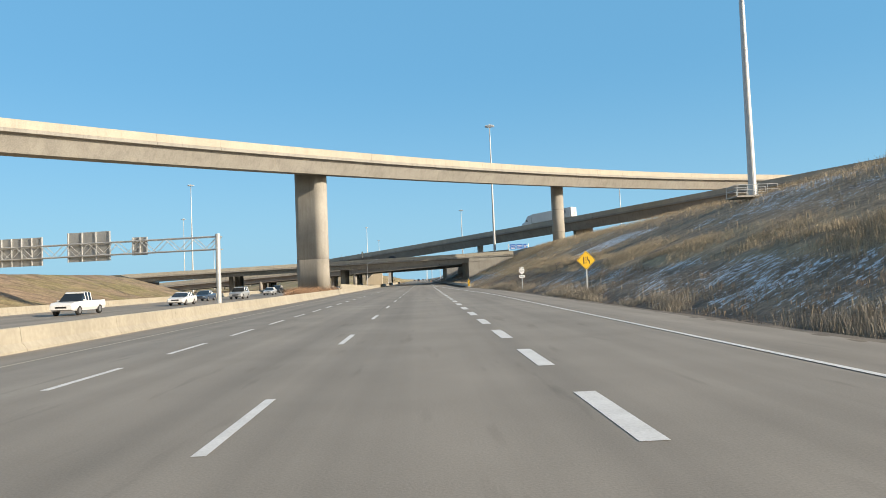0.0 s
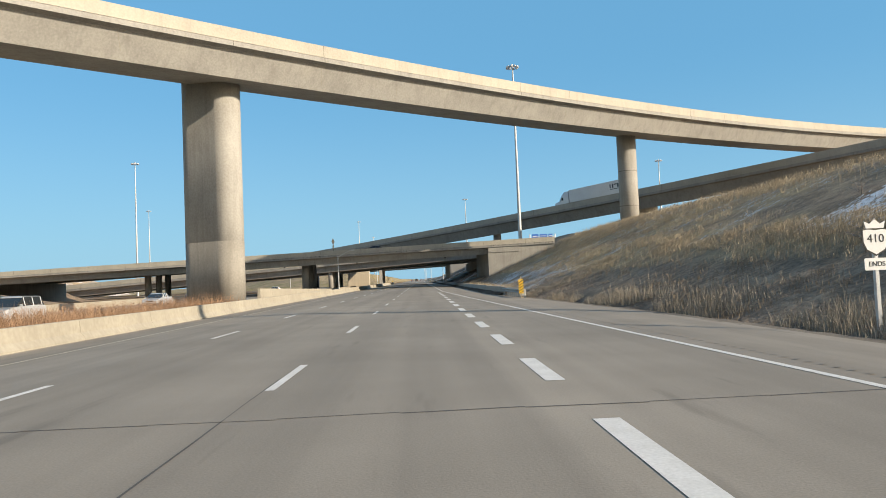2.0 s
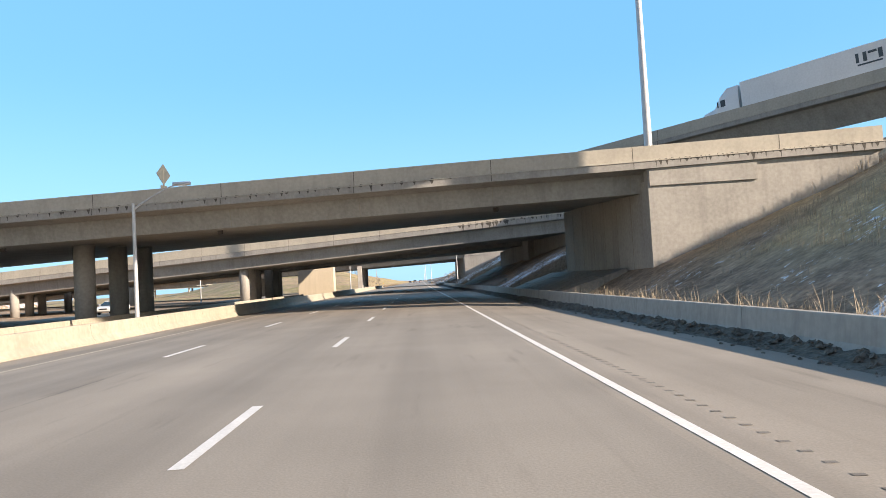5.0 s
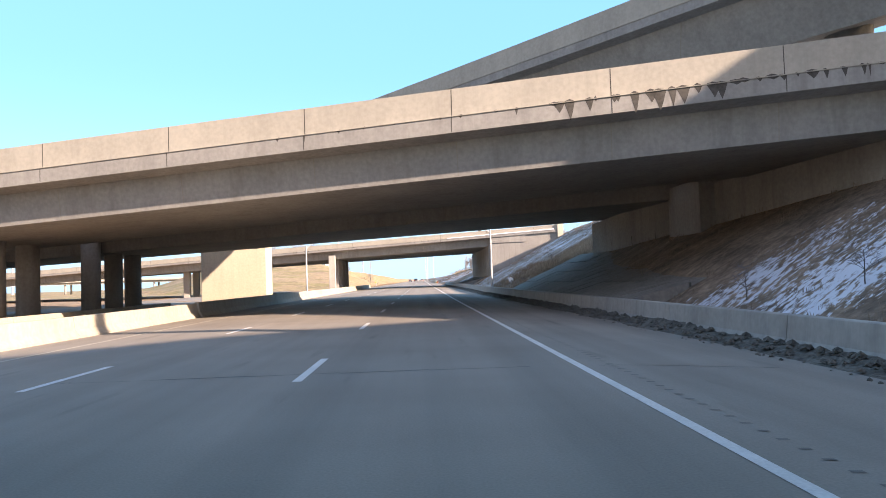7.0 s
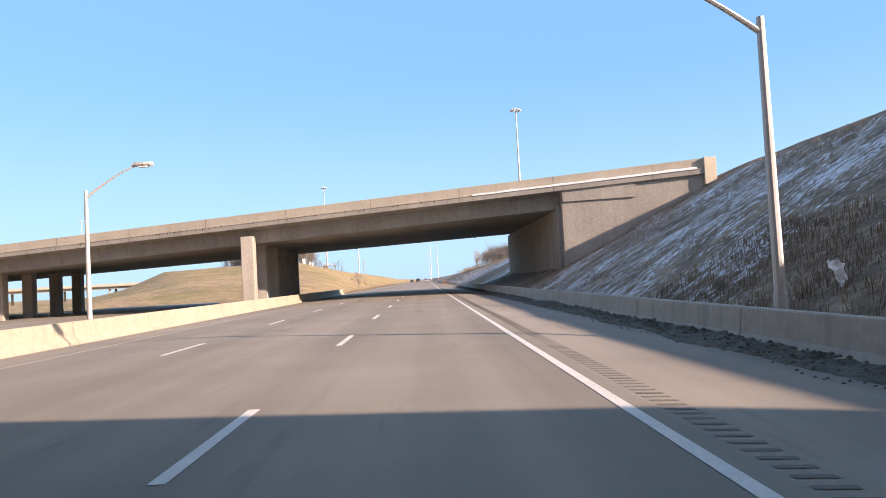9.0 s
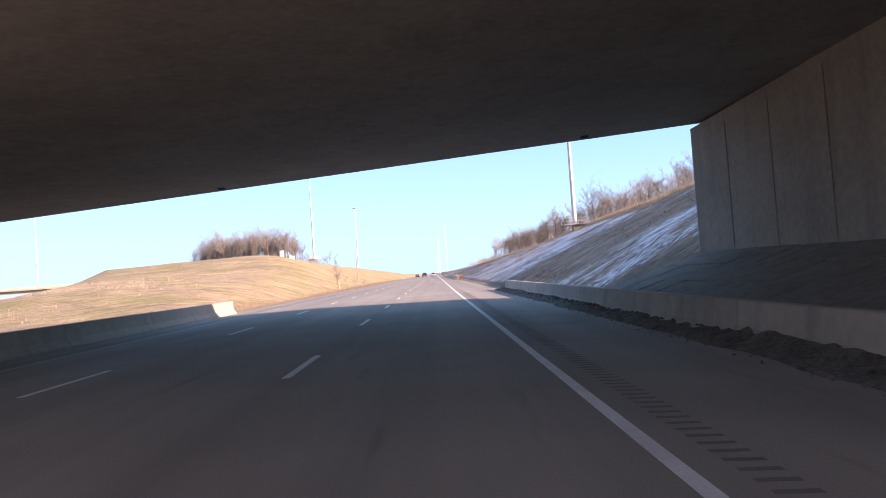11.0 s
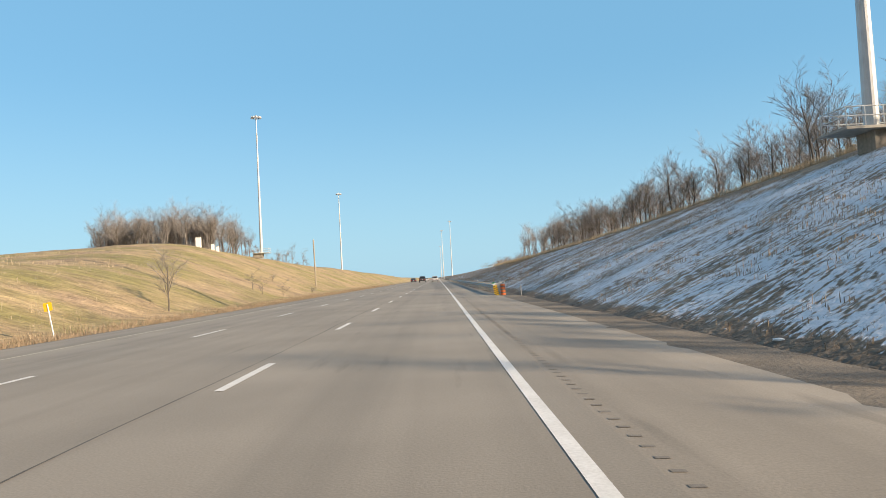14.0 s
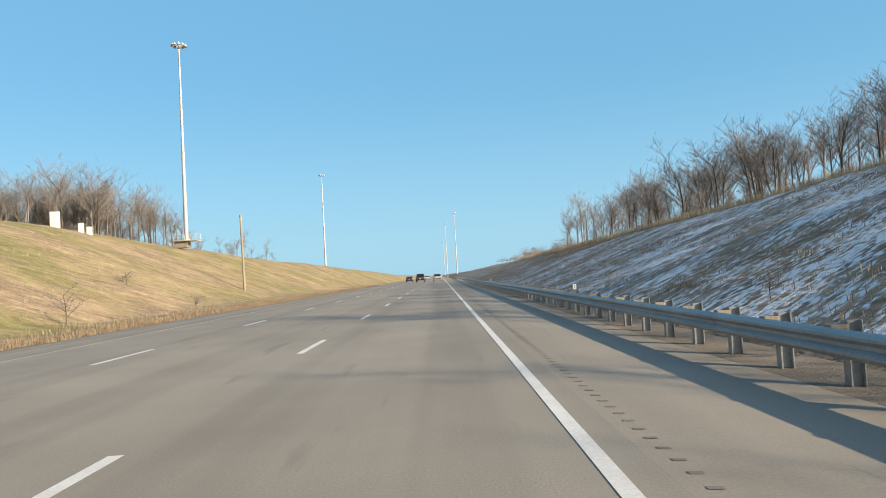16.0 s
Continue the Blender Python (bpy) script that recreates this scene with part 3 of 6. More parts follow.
def drips(parent, curve, h, x0, x1, seed, count, size, drop=0.1):
    """Black run-off stains hanging from a parapet's ledge."""
    rng = random.Random(seed)
    vs, fs = [], []
    for i in range(count):
        x = x0 + (x1 - x0) * (i + rng.uniform(0.1, 0.9)) / count
        w, d, up = rng.uniform(0.04, 0.26) * size, rng.choice((0.12, 0.25, 0.5, 0.75)) * rng.uniform(0.6, 1.1) * size, rng.uniform(0.02, 0.1) * size
        k = len(vs)
        sec = lambda xx, z, o: deck_sections(*curve, [xx], [("n", o, z)])[0][0]
        vs += [sec(x - w, h - 0.05, 0.144), sec(x - w * 0.4, h - 0.05 - up * 0.6, 0.144), sec(x, h - 0.05 - up, 0.144), sec(x + w * 0.5, h - 0.05 - up * 0.5, 0.144), sec(x + w, h - 0.05, 0.144)]
        fs.append(tuple(range(k, k + 5)))
        k = len(vs)
        o = -0.004
        vs += [sec(x - w, h + 0.03, o), sec(x + w, h + 0.03, o), sec(x + w * 0.55, h + 0.03 + d * 0.6, o), sec(x + w * 0.1, h + 0.03 + d, o), sec(x - w * 0.4, h + 0.03 + d * 0.5, o)]
        fs.append(tuple(range(k, k + 5)))
        part("water_stain", mesh_of("water_stain", vs[k - 5:], [(0, 1, 2, 3, 4), (5, 6, 7, 8, 9)], STAIN), parent)


drips(over_d, OVD, 1.05, 4.5, 13.5, 2, 22, 0.95)
drips(over_d, OVD, 1.05, 13.5, 23, 3, 22, 0.55)
drips(over_d, OVD, 1.05, -6, 4.5, 12, 9, 0.35)
drips(over_c, OVC, 0.78, 12, 22.5, 4, 40, 0.5)
drips(over_c, OVC, 0.78, -36, 2, 5, 70, 0.45)
drips(over_e, OVE, 0.74, -30, 3, 6, 60, 0.4)


def prism(parent, outline, z0, z1, mat=CONCRETE, name="pier", label="", bevel=True):
    """An upright of any outline; the tops may differ from corner to corner."""
    tops = z1 if isinstance(z1, (list, tuple)) else [z1] * len(outline)
    secs = [[(x, y, z0) for x, y in outline], [(x, y, t) for (x, y), t in zip(outline, tops)]]
    vs, fs = loft(secs)
    me = mesh_of(name, vs, fs, mat)
    if len(outline) > 8:
        me.polygons.foreach_set("use_smooth", [len(p.vertices) == 4 for p in me.polygons])
    return part(name, me, parent, label)


def round_pier(parent, x, y, z0, z1, r, mat=CONCRETE):
    n = 28
    o = prism(parent, [(x + r * math.cos(2 * math.pi * k / n), y + r * math.sin(2 * math.pi * k / n)) for k in range(n)], z0, z1, mat)
    return o


def wall_pier(parent, x, y, ang, length, width, z0, z1, mat=CONCRETE, name="pier", label=""):
    """Wall pier with rounded ends, long axis at ang degrees from +x."""
    r = width / 2
    sec = [(length / 2 - r + r * math.cos(-math.pi / 2 + math.pi * k / 12), r * math.sin(-math.pi / 2 + math.pi * k / 12)) for k in range(13)]
    sec = [((length / 2 - r) * 0.96, -r)] + sec + [((length / 2 - r) * 0.96, r)]
    sec += [(-a, -b) for a, b in sec]
    c, s = math.cos(radians(ang)), math.sin(radians(ang))
    return prism(parent, [(x + u * c - v * s, y + u * s + v * c) for u, v in sec], z0, z1, mat, name, label)


def ring_line(parent, x, y, z, r, mat):
    n = 28
    vs, fs = tube([(x, y, z - 0.03), (x, y, z + 0.03)], [r + 0.006, r + 0.006], n, False)
    return part("pour_line", mesh_of("pour_line", vs, fs, mat), parent)


wall_pier(fly, -18.9, 120.2, 152, 6.2, 2.8, -0.6, 21.6)
wall_pier(fly, -18.9, 120.2, 152, 6.215, 2.815, -0.6, 5.6, FOOT, "lower_pour", "darker first pour of the pier")
round_pier(fly, 31.8, 157.6, 5.0, 22.9, 1.4)
round_pier(fly, 92.0, 190.0, 2.0, 24.0, 1.5)
wall_pier(fly, -72, 70.5, 160, 6.2, 2.8, -0.6, 20.2)
for zz in (9.0, 14.2):
    ring_line(fly, 31.8, 157.6, zz + 2, 1.4, STAIN)
block = part("pier", bm_mesh("pier", box_bm(6.3, 2.8, 10.5, (-18.4, 263.6, -0.6), 0.06), PALE), ramp, "broad pale sunlit wall pier")
round_pier(ramp, 19.1, 223.4, 0.0, 13.0, 0.95)
part("pier", bm_mesh("pier", box_bm(5.0, 3.0, 10.4, (46.6, 196.5, 4.6), 0.05), CONCRETE), ramp)
round_pier(ramp, -62, 290, -0.6, 6.5, 1.2)
for y in (182.5, 187.4, 192.0):
    round_pier(over_c, -20.9, y, -0.6, 5.75, 0.62)
for y in (189.5, 195.0, 200.0):
    round_pier(over_c, -52.0, y, -0.6, 5.2, 0.6)
for b, ys in ((over_d, (226.5, 230.0, 233.2)), (over_d2, (240.6, 244.0, 247.3))):
    for y in ys:
        round_pier(b, -22.0, y, -0.6, 5.6 if b is over_d else 4.9, 0.6)
        round_pier(b, -54.0, y + 6.2, -0.6, 4.0 if b is over_d else 3.6, 0.55)
for y in (306.0, 310.4, 315.4, 320.3, 325.2):
    part("pier", bm_mesh("pier", box_bm(1.05, 0.95, 6.2, (-14.4, y, -0.6), 0.06), CONCRETE), over_e)
for y in (316.5, 321.5, 326.7, 331.6):
    part("pier", bm_mesh("pier", box_bm(1.05, 0.95, 5.2, (-41.0, y, -0.6), 0.06), CONCRETE), over_e)


def under(curve, x, y, drop):
    """The soffit's height over a plan point."""
    s = (y - curve[0](x)) / (curve[1](x) - curve[0](x))
    return curve[2](x) + (curve[3](x) - curve[2](x)) * s - drop


def abutment(b, curve, drop, p, q, depth=1.4, slots=False):
    """Front wall from plan point p (near) to q (far), with a bearing seat and form lines."""
    (xa, ya), (xb, yb) = p, q
    out = [(xa, ya), (xa + depth, ya), (xb + depth, yb), (xb, yb)]
    prism(b, out, -0.3, [under(curve, *o, drop) - 0.01 for o in out], CONCRETE, "abutment", "tall concrete abutment wall with weep slots" if slots else "tall concrete abutment wall with form lines")
    n = int((yb - ya) / 2.4)
    for i in range(1, n):
        f = i / n
        x, y = xa + (xb - xa) * f, ya + (yb - ya) * f
        o = [(x - 0.012, y - 0.025), (x + 0.1, y - 0.025), (x + 0.1, y + 0.025), (x - 0.012, y + 0.025)]
        if slots:
            prism(b, o, 3.25, 3.7, STAIN, "weep_slot")
        else:
            prism(b, o, 0, under(curve, x, y, drop) - 0.3, FOOT, "form_line")


def wing_wall(b, curve, drop, x0, x1, inset=0.25):
    """Sunlit side wall under the parapet where the deck runs into the bank."""
    out = [(x0, curve[0](x0) + inset), (x1, curve[0](x1) + inset), (x1, curve[0](x1) + inset + 0.6), (x0, curve[0](x0) + inset + 0.6)]
    prism(b, out, 0, [curve[2](o[0]) - drop for o in out], CONCRETE, "wing_wall", "smooth beige wing wall in the bank")
    o = [(x0 + 0.05, curve[0](x0) + inset - 0.12), (x0 + 5.2, curve[0](x0 + 5.2) + inset - 0.12), (x0 + 5.2, curve[0](x0 + 5.2) + inset + 0.1), (x0 + 0.05, curve[0](x0) + inset + 0.1)]
    prism(b, o, curve[2](x0) - drop - 0.85, [curve[2](v[0]) - drop - 0.02 for v in o], CONCRETE, "wall_cap")


abutment(over_c, OVC, 1.7, (11.7, 172.4), (11.1, 189.5))
wing_wall(over_c, OVC, 1.15, 11.7, 22.6)
abutment(over_d, OVD, 3.0, (18.0, 216.0), (15.3, 230.2), slots=True)
abutment(over_d2, OVD2, 2.7, (14.9, 233.0), (12.6, 244.6), slots=True)
abutment(over_e, OVE, 2.15, (10.4, 300.6), (9.7, 327.0))
wing_wall(over_e, OVE, 1.14, 10.6, 20.4)
wing_wall(over_d, OVD, 1.66, 19.4, 26.8)
prism(over_d, [(14.6, 229.6), (16.6, 229.6), (16.4, 233.6), (14.4, 233.6)], -0.3, 6.1, CONCRETE, "abutment", "pale pedestal between the twin abutments")
 
# old snow lying on the ledge of the long overpass
vs, fs = [], []
for i in range(60):
    x = 4.0 + 16.0 * i / 59
    w = 0.11 + 0.06 * noise.noise((x * 0.8, 3, 1)) + 0.05 * i / 59
    for dy, dz in ((-0.05, -0.02), (-0.035, w * 0.7), (0.05, w), (0.16, w)):
        vs.append((x, OVE[0](x) + dy, OVE[2](x) - 0.745 + dz))
fs = [(j * 4 + k, j * 4 + k + 1, (j + 1) * 4 + k + 1, (j + 1) * 4 + k) for j in range(59) for k in range(3)]
tagged(new("ledge_snow", mesh_of("ledge_snow", vs, fs, SNOW)), "thin white snow lying along the overpass ledge", "snow", kind="stuff")

# thick post where the parapets end
for b, c, x, h in ((over_e, OVE, 20.9, 1.1),):
    part("end_post", bm_mesh("end_post", box_bm(0.9, 0.5, 2.0, (x, c[0](x) + 0.25, c[2](x) - 1.98), 0.04), PARAPET), b, "squared parapet end post")


def slope_paving(name, y0, y1, xa, xb, label, high=2.75):
    """Paved bank between barrier and abutment: rows of concrete slabs with joints."""
    t = thing(name, label, "slope paving", kind="structure")
    ny = max(2, int((y1 - y0) / 1.6))
    for i in range(ny):
        ya, yb = y0 + (y1 - y0) * i / ny, y0 + (y1 - y0) * (i + 1) / ny - 0.05
        f0, f1 = (ya - y0) / (y1 - y0), (yb - y0) / (y1 - y0)
        nr = 4 if high > 2 else 3
        for r in range(nr):
            vs = []
            for dz in (0.12, -0.5):
                for y, f, g in ((ya, f0, r / nr), (ya, f0, (r + 1) / nr - 0.008), (yb, f1, (r + 1) / nr - 0.008), (yb, f1, r / nr)):
                    x0, x1 = table(RIGHT_EDGE, y) + 0.9, xa + (xb - xa) * f
                    vs.append((x0 + (x1 - x0) * g, y, 0.15 + (high - 0.15) * g + dz + 0.02 * math.sin(i * 7.3 + r * 4.1)))
            part("slab", mesh_of("slab", vs, [(0, 1, 2, 3), (7, 6, 5, 4), (0, 4, 5, 1), (1, 5, 6, 2), (2, 6, 7, 3), (3, 7, 4, 0)], SLOPE), t)


SLOPE = streaked("slope_paving_concrete", (0.20, 0.18, 0.15), (0.31, 0.28, 0.235), (0.1, 0.09, 0.075), 0.5)
slope_paving("slope_paving", 175.5, 194.5, 11.45, 10.9, "dirty concrete paving slabs on the bank under the overpass", 1.3)
slope_paving("slope_paving", 219.0, 247.0, 17.6, 12.2, "dirty concrete paving slabs on the bank under twin overpasses")
slope_paving("slope_paving", 303.0, 327.0, 10.3, 9.7, "shaded concrete paving slabs on the bank under the overpass", 1.3)


# ---- barriers ----
def barrier_segment(height, length, mat, name):
    prof = [(-0.30, -0.15), (-0.30, 0.08), (-0.15, 0.28), (-0.10, height - 0.02), (-0.08, height), (0.08, height), (0.10, height - 0.02), (0.15, 0.28), (0.30, 0.08), (0.30, -0.15)]
    vs, fs = loft([[(u, y, w) for u, w in prof] for y in (0.012, length - 0.012)])
    return mesh_of(name, vs, fs, mat)


def barrier(name, label, points, height, mat):
    t = thing(name, label, "barrier")
    me = None
    for (x0, y0, z0), (x1, y1, z1) in zip(points, points[1:]):
        length = math.dist((x0, y0, z0), (x1, y1, z1))
        if me is None or abs(length - me[1]) > 0.004:
            me = (barrier_segment(height, length, mat, "barrier_segment"), length)
        o = part("barrier_segment", me[0], t)
        o.matrix_local = Matrix.Translation((x0, y0, z0)) @ (Vector((x1 - x0, y1 - y0, z1 - z0)).to_track_quat("Y", "Z").to_matrix().to_4x4())
    return t


LB = -11.15
barrier("median_barrier", "cream concrete safety barrier along the median", [(LB, y, road_z(LB, y) - 0.01) for y in np.arange(-60, 230.5, 6.0)], 0.70, BARRIER)
barrier("median_barrier", "cream concrete safety barrier, its end under open sky", [(LB - 0.1, y, road_z(LB, y) - 0.01) for y in np.arange(228.6, 343, 6.0)], 0.74, BARRIER)
rb = lambda y: table(RIGHT_EDGE, y) + 0.32
barrier("shoulder_barrier", "grey concrete safety barrier with soil heaped at its foot", [(rb(y), float(y), road_z(rb(y), y) - 0.03) for y in np.arange(110.5, 352, 6.0)], 0.72, GREYBAR)
barrier("pier_barrier", "tall cream concrete barrier sinking towards its end behind the median", [(-13.2 + 0.04 * (y - 122), float(y), -0.36 - 0.016 * (y - 122)) for y in np.arange(114, 151, 4.0)], 1.4, BARRIER)
barrier("median_barrier", "weathered concrete barrier beside the opposite lanes", [(-19.6 + 0.012 * (y - 60), float(y), -0.45) for y in np.arange(152, 245, 6.0)], 0.75, BARRIER)
barrier("verge_barrier", "long pale barrier beyond the opposite lanes", [(-38.2, float(y), -0.45) for y in np.arange(-60, 175, 6.0)], 0.8, BARRIER)

# soil and grit heaped along the shoulder barrier
vs, fs = [], []
ys = [float(v) for v in np.arange(111, 352, 0.22)]
for y in ys:
    x0 = table(RIGHT_EDGE, y)
    w = 0.75 + 0.35 * noise.noise((0, y * 0.35, 5))
    hgt = 0.19 + 0.12 * noise.noise((3, y * 0.2, 1))
    for k in range(7):
        f = k / 6
        z = hgt * (1 - f) ** 1.3 + 0.06 * noise.noise((f * 4, y * 2.3, 9)) * (1 - f * 0.5) + 0.075 * noise.noise((f * 9, y * 5.1, 2)) * (1 - 0.6 * f)
        x = x0 + 0.16 - w * f
        vs.append((x, y, road_z(x, y) + (z if k < 6 else -0.03)))
fs = [(j * 7 + k, j * 7 + k + 1, (j + 1) * 7 + k + 1, (j + 1) * 7 + k) for j in range(len(ys) - 1) for k in range(6)]
tagged(new("soil_heap", mesh_of("soil_heap", vs, fs, SOIL)), "dark soil and grit heaped along the barrier foot", "soil", kind="stuff")

# loose clods on the heap
rng = random.Random(77)
vs, fs = [], []
OCT = ((1, 0, 0), (-1, 0, 0), (0, 1, 0), (0, -1, 0), (0, 0, 1), (0.6, 0.6, 0.5), (-0.6, 0.6, 0.5), (-0.6, -0.6, 0.5), (0.6, -0.6, 0.5))
for i in range(4200):
    y = rng.uniform(111, 351)
    f = rng.random() ** 1.6
    x = table(RIGHT_EDGE, y) + 0.05 - 0.85 * f
    r = rng.uniform(0.03, 0.10) * (1.15 - 0.7 * f) * (1.0 if y < 255 else 0.55)
    base = road_z(x, y) + 0.17 * (1 - f) ** 1.4
    k = len(vs)
    vs += [(x + a * r * rng.uniform(0.7, 1.3), y + b * r * rng.uniform(0.7, 1.4), base + c * r * rng.uniform(0.7, 1.2)) for a, b, c in OCT]
    fs += [tuple(k + j for j in q) for q in ((0, 2, 5), (2, 1, 6), (1, 3, 7), (3, 0, 8), (0, 5, 4), (5, 2, 4), (2, 6, 4), (6, 1, 4), (1, 7, 4), (7, 3, 4), (3, 8, 4), (8, 0, 4))]
tagged(new("soil_clods", mesh_of("soil_clods", vs, fs, SOIL)), "loose dark clods and stones on the soil heap", "soil", kind="stuff")

# gravel verge where the shoulder meets the grass
def verge(name, xa, xb, ys, label):
    vs, fs = [], []
    for y in ys:
        e = table(RIGHT_EDGE, y)
        for k in range(5):
            x = xa(y) + (xb(y) - xa(y)) * k / 4
            vs.append((x + 0.1 * noise.noise((k, y * 0.8, 1)), y, road_z(min(x, e), y) - 0.02 - 0.06 * k / 4 + 0.03 * noise.noise((k * 2, y * 2, 4)) + (0.03 if k else 0.0) - (0.12 if k == 4 else 0)))
    n = 5
    fs = [(j * n + k, j * n + k + 1, (j + 1) * n + k + 1, (j + 1) * n + k) for j in range(len(ys) - 1) for k in range(n - 1)]
    return tagged(new(name, mesh_of(name, vs, fs, GRAVEL)), label, "gravel", kind="stuff")


verge("gravel_verge", lambda y: table(RIGHT_EDGE, y) - 0.5, lambda y: table(RIGHT_EDGE, y) + 0.9, [float(v) for v in np.arange(-40, 110, 0.7)], "pale gravel along the paved shoulder")
verge("gravel_verge", lambda y: table(RIGHT_EDGE, y) - 0.4, lambda y: table(RIGHT_EDGE, y) + 1.8, [float(v) for v in np.arange(351, 620, 0.8)], "loose gravel and dirt beside the shoulder")
verge("gravel_verge", lambda y: -11.0, lambda y: -12.6, [float(v) for v in np.arange(350, 620, 0.9)], "loose gravel beside the left shoulder")


# ---- high masts ----
def cylinder_mesh(name, r0, r1, h, mat, sides=16, z0=0.0, at=(0, 0)):
    vs, fs = tube([(at[0], at[1], z0), (at[0], at[1], z0 + h)], [r0, r1], sides)
    return mesh_of(name, vs, fs, mat, False)


def ring_mesh(name, r, t, mat, z, n=24):
    vs, fs = tube([(r * math.cos(2 * math.pi * k / n), r * math.sin(2 * math.pi * k / n), z) for k in range(n + 1)], [t] * (n + 1), 6)
    return mesh_of(name, vs, fs, mat)


LUMEN = None


def high_mast(x, y, z0, z1, platform=0, label="tall galvanised high-mast light with a ring of lamps"):
    global LUMEN
    m = thing("high_mast_light", label, "light pole", "high-mast lights", at=(x, y, z0))
    h = z1 - z0
    part("mast", cylinder_mesh("mast", 0.40, 0.13, h, STEEL), m)
    part("head_ring", ring_mesh("head_ring", 0.95, 0.07, STEEL, h - 0.2), m)
    part("cap", cylinder_mesh("cap", 0.28, 0.1, 0.55, STEEL, 12, h - 0.1), m)
    part("base_plate", cylinder_mesh("base_plate", 0.75, 0.75, 0.12, STEEL, 12, 0.0), m)
    if LUMEN is None:
        bm = bmesh.new()
        bmesh.ops.create_cone(bm, cap_ends=True, segments=10, radius1=0.30, radius2=0.14, depth=0.42)
        LUMEN = bm_mesh("luminaire", bm, STEEL)
    for k in range(10):
        a = 2 * math.pi * k / 10
        o = part("luminaire", LUMEN, m)
        o.location = (1.15 * math.cos(a), 1.15 * math.sin(a), h - 0.25)
        vs, fs = tube([(0.1 * math.cos(a), 0.1 * math.sin(a), h - 0.12), (0.95 * math.cos(a), 0.95 * math.sin(a), h - 0.2)], [0.03, 0.03], 5)
        part("arm", mesh_of("arm", vs, fs, STEEL), m)
    if platform:
        part("platform", bm_mesh("platform", box_bm(4.2, 2.6, 0.16, (platform * -0.1, 0, -0.16), 0.02), CONCRETE), m, "grey concrete maintenance platform")
        # added dark box that stands in for the shaded underside of the slab
        part("underside_shade_box", bm_mesh("underside_shade_box", box_bm(2.4, 1.6, 1.1, (platform * 0.8, 0, -1.26), 0.02), SLOPE), m, "dark box standing in for the shade under the platform")
        for yy in (-1.2, 1.2):
            for zz in (0.55, 1.05):
                vs, fs = tube([(platform * -2.1, yy, zz), (platform * 1.9, yy, zz)], [0.03, 0.03], 6)
                part("rail", mesh_of("rail", vs, fs, STEEL), m)
            for k in range(5):
                vs, fs = tube([(platform * (-2.1 + k), yy, 0), (platform * (-2.1 + k), yy, 1.07)], [0.03, 0.03], 6)
                part("rail_post", mesh_of("rail_post", vs, fs, STEEL), m)
        for zz in (0.55, 1.05):
            vs, fs = tube([(platform * -2.1, -1.2, zz), (platform * -2.1, 1.2, zz)], [0.03, 0.03], 6)
            part("rail", mesh_of("rail", vs, fs, STEEL), m)
    return m


for x, y, z0, z1, pf in ((32.9, 65.7, 8.25, 44.5, 1), (21.26, 199.5, 6.5, 45.6, 0), (24.95, 421.2, 8.05, 42.8, 1), (-43.9, 562.8, 9.9, 45.3, -1), (-43.4, 709, 5.3, 42.9, 0), (-98.4, 300, -0.6, 46.1, 0),
                         (-159, 469, 0.5, 48.4, 0), (92.8, 317, 8, 43.2, 0), (12, 900, 0, 42.5, 0), (6.5, 990, 0, 42, 0), (6.5, 1300, 0, 42, 0), (-190, 640, 0, 44, 0)):
    high_mast(x, y, z0, z1, pf, "tall high-mast light standing on a railed platform in the bank" if pf else "tall galvanised high-mast light with a ring of lamps")


# ---- road lamps ----
def road_lamp(x, y, z0, side, elbow, reach, head):
    t = thing("street_lamp", "galvanised road lamp with curved arm and cobra head", "street lamp", "road lamps", at=(x, y, z0))
    part("pole", cylinder_mesh("pole", 0.11, 0.075, elbow - z0 + 0.3, STEEL, 12), t)
    part("base", cylinder_mesh("base", 0.135, 0.125, 0.5, STEEL, 12), t)
    e = elbow - z0
    pts = [(side * reach * f, 0, e + (head - elbow) * (1 - (1 - f) ** 1.35)) for f in (0, 0.15, 0.3, 0.5, 0.7, 0.85, 1.0)]
    vs, fs = tube(pts, [0.06, 0.055, 0.05, 0.045, 0.04, 0.036, 0.034], 8)
    part("arm", mesh_of("arm", vs, fs, STEEL), t)
    vs, fs = loft([[(side * (reach + u), w * v, head - z0 + dz) for w, dz in ((-1, 0), (-0.7, 0.11), (0.7, 0.11), (1, 0), (0.6, -0.06), (-0.6, -0.06))] for u, v in ((-0.25, 0.07), (-0.05, 0.13), (0.25, 0.17), (0.5, 0.13), (0.62, 0.06))])
    hd = part("lamp_head", mesh_of("lamp_head", vs, fs, STEEL), t)
    part("lens", bm_mesh("lens", box_bm(0.4, 0.2, 0.05, (side * (reach + 0.2), 0, head - z0 - 0.1), 0.015), LAMPGLASS), hd)
    return t


for a in ((6.7, 261.0, 0.2, -1, 5.62, 2.3, 6.93), (-13.8, 277.3, -0.3, 1, 5.43, 2.2, 6.7), (-13.7, 172.5, -0.3, 1, 5.62, 2.2, 6.75), (-31.0, 268, -0.4, 1, 5.6, 2.2, 6.9), (-38.6, 262, -0.4, 1, 5.6, 2.2, 6.9)):
    road_lamp(*a)


# ---- signs ----
def plate(name, outline, thick, mat):
    """An upright plate in the x, z plane facing -y."""
    vs, fs = loft([[(x, -thick / 2, z) for x, z in outline], [(x, thick / 2, z) for x, z in outline]])
    return mesh_of(name, vs, fs, mat)


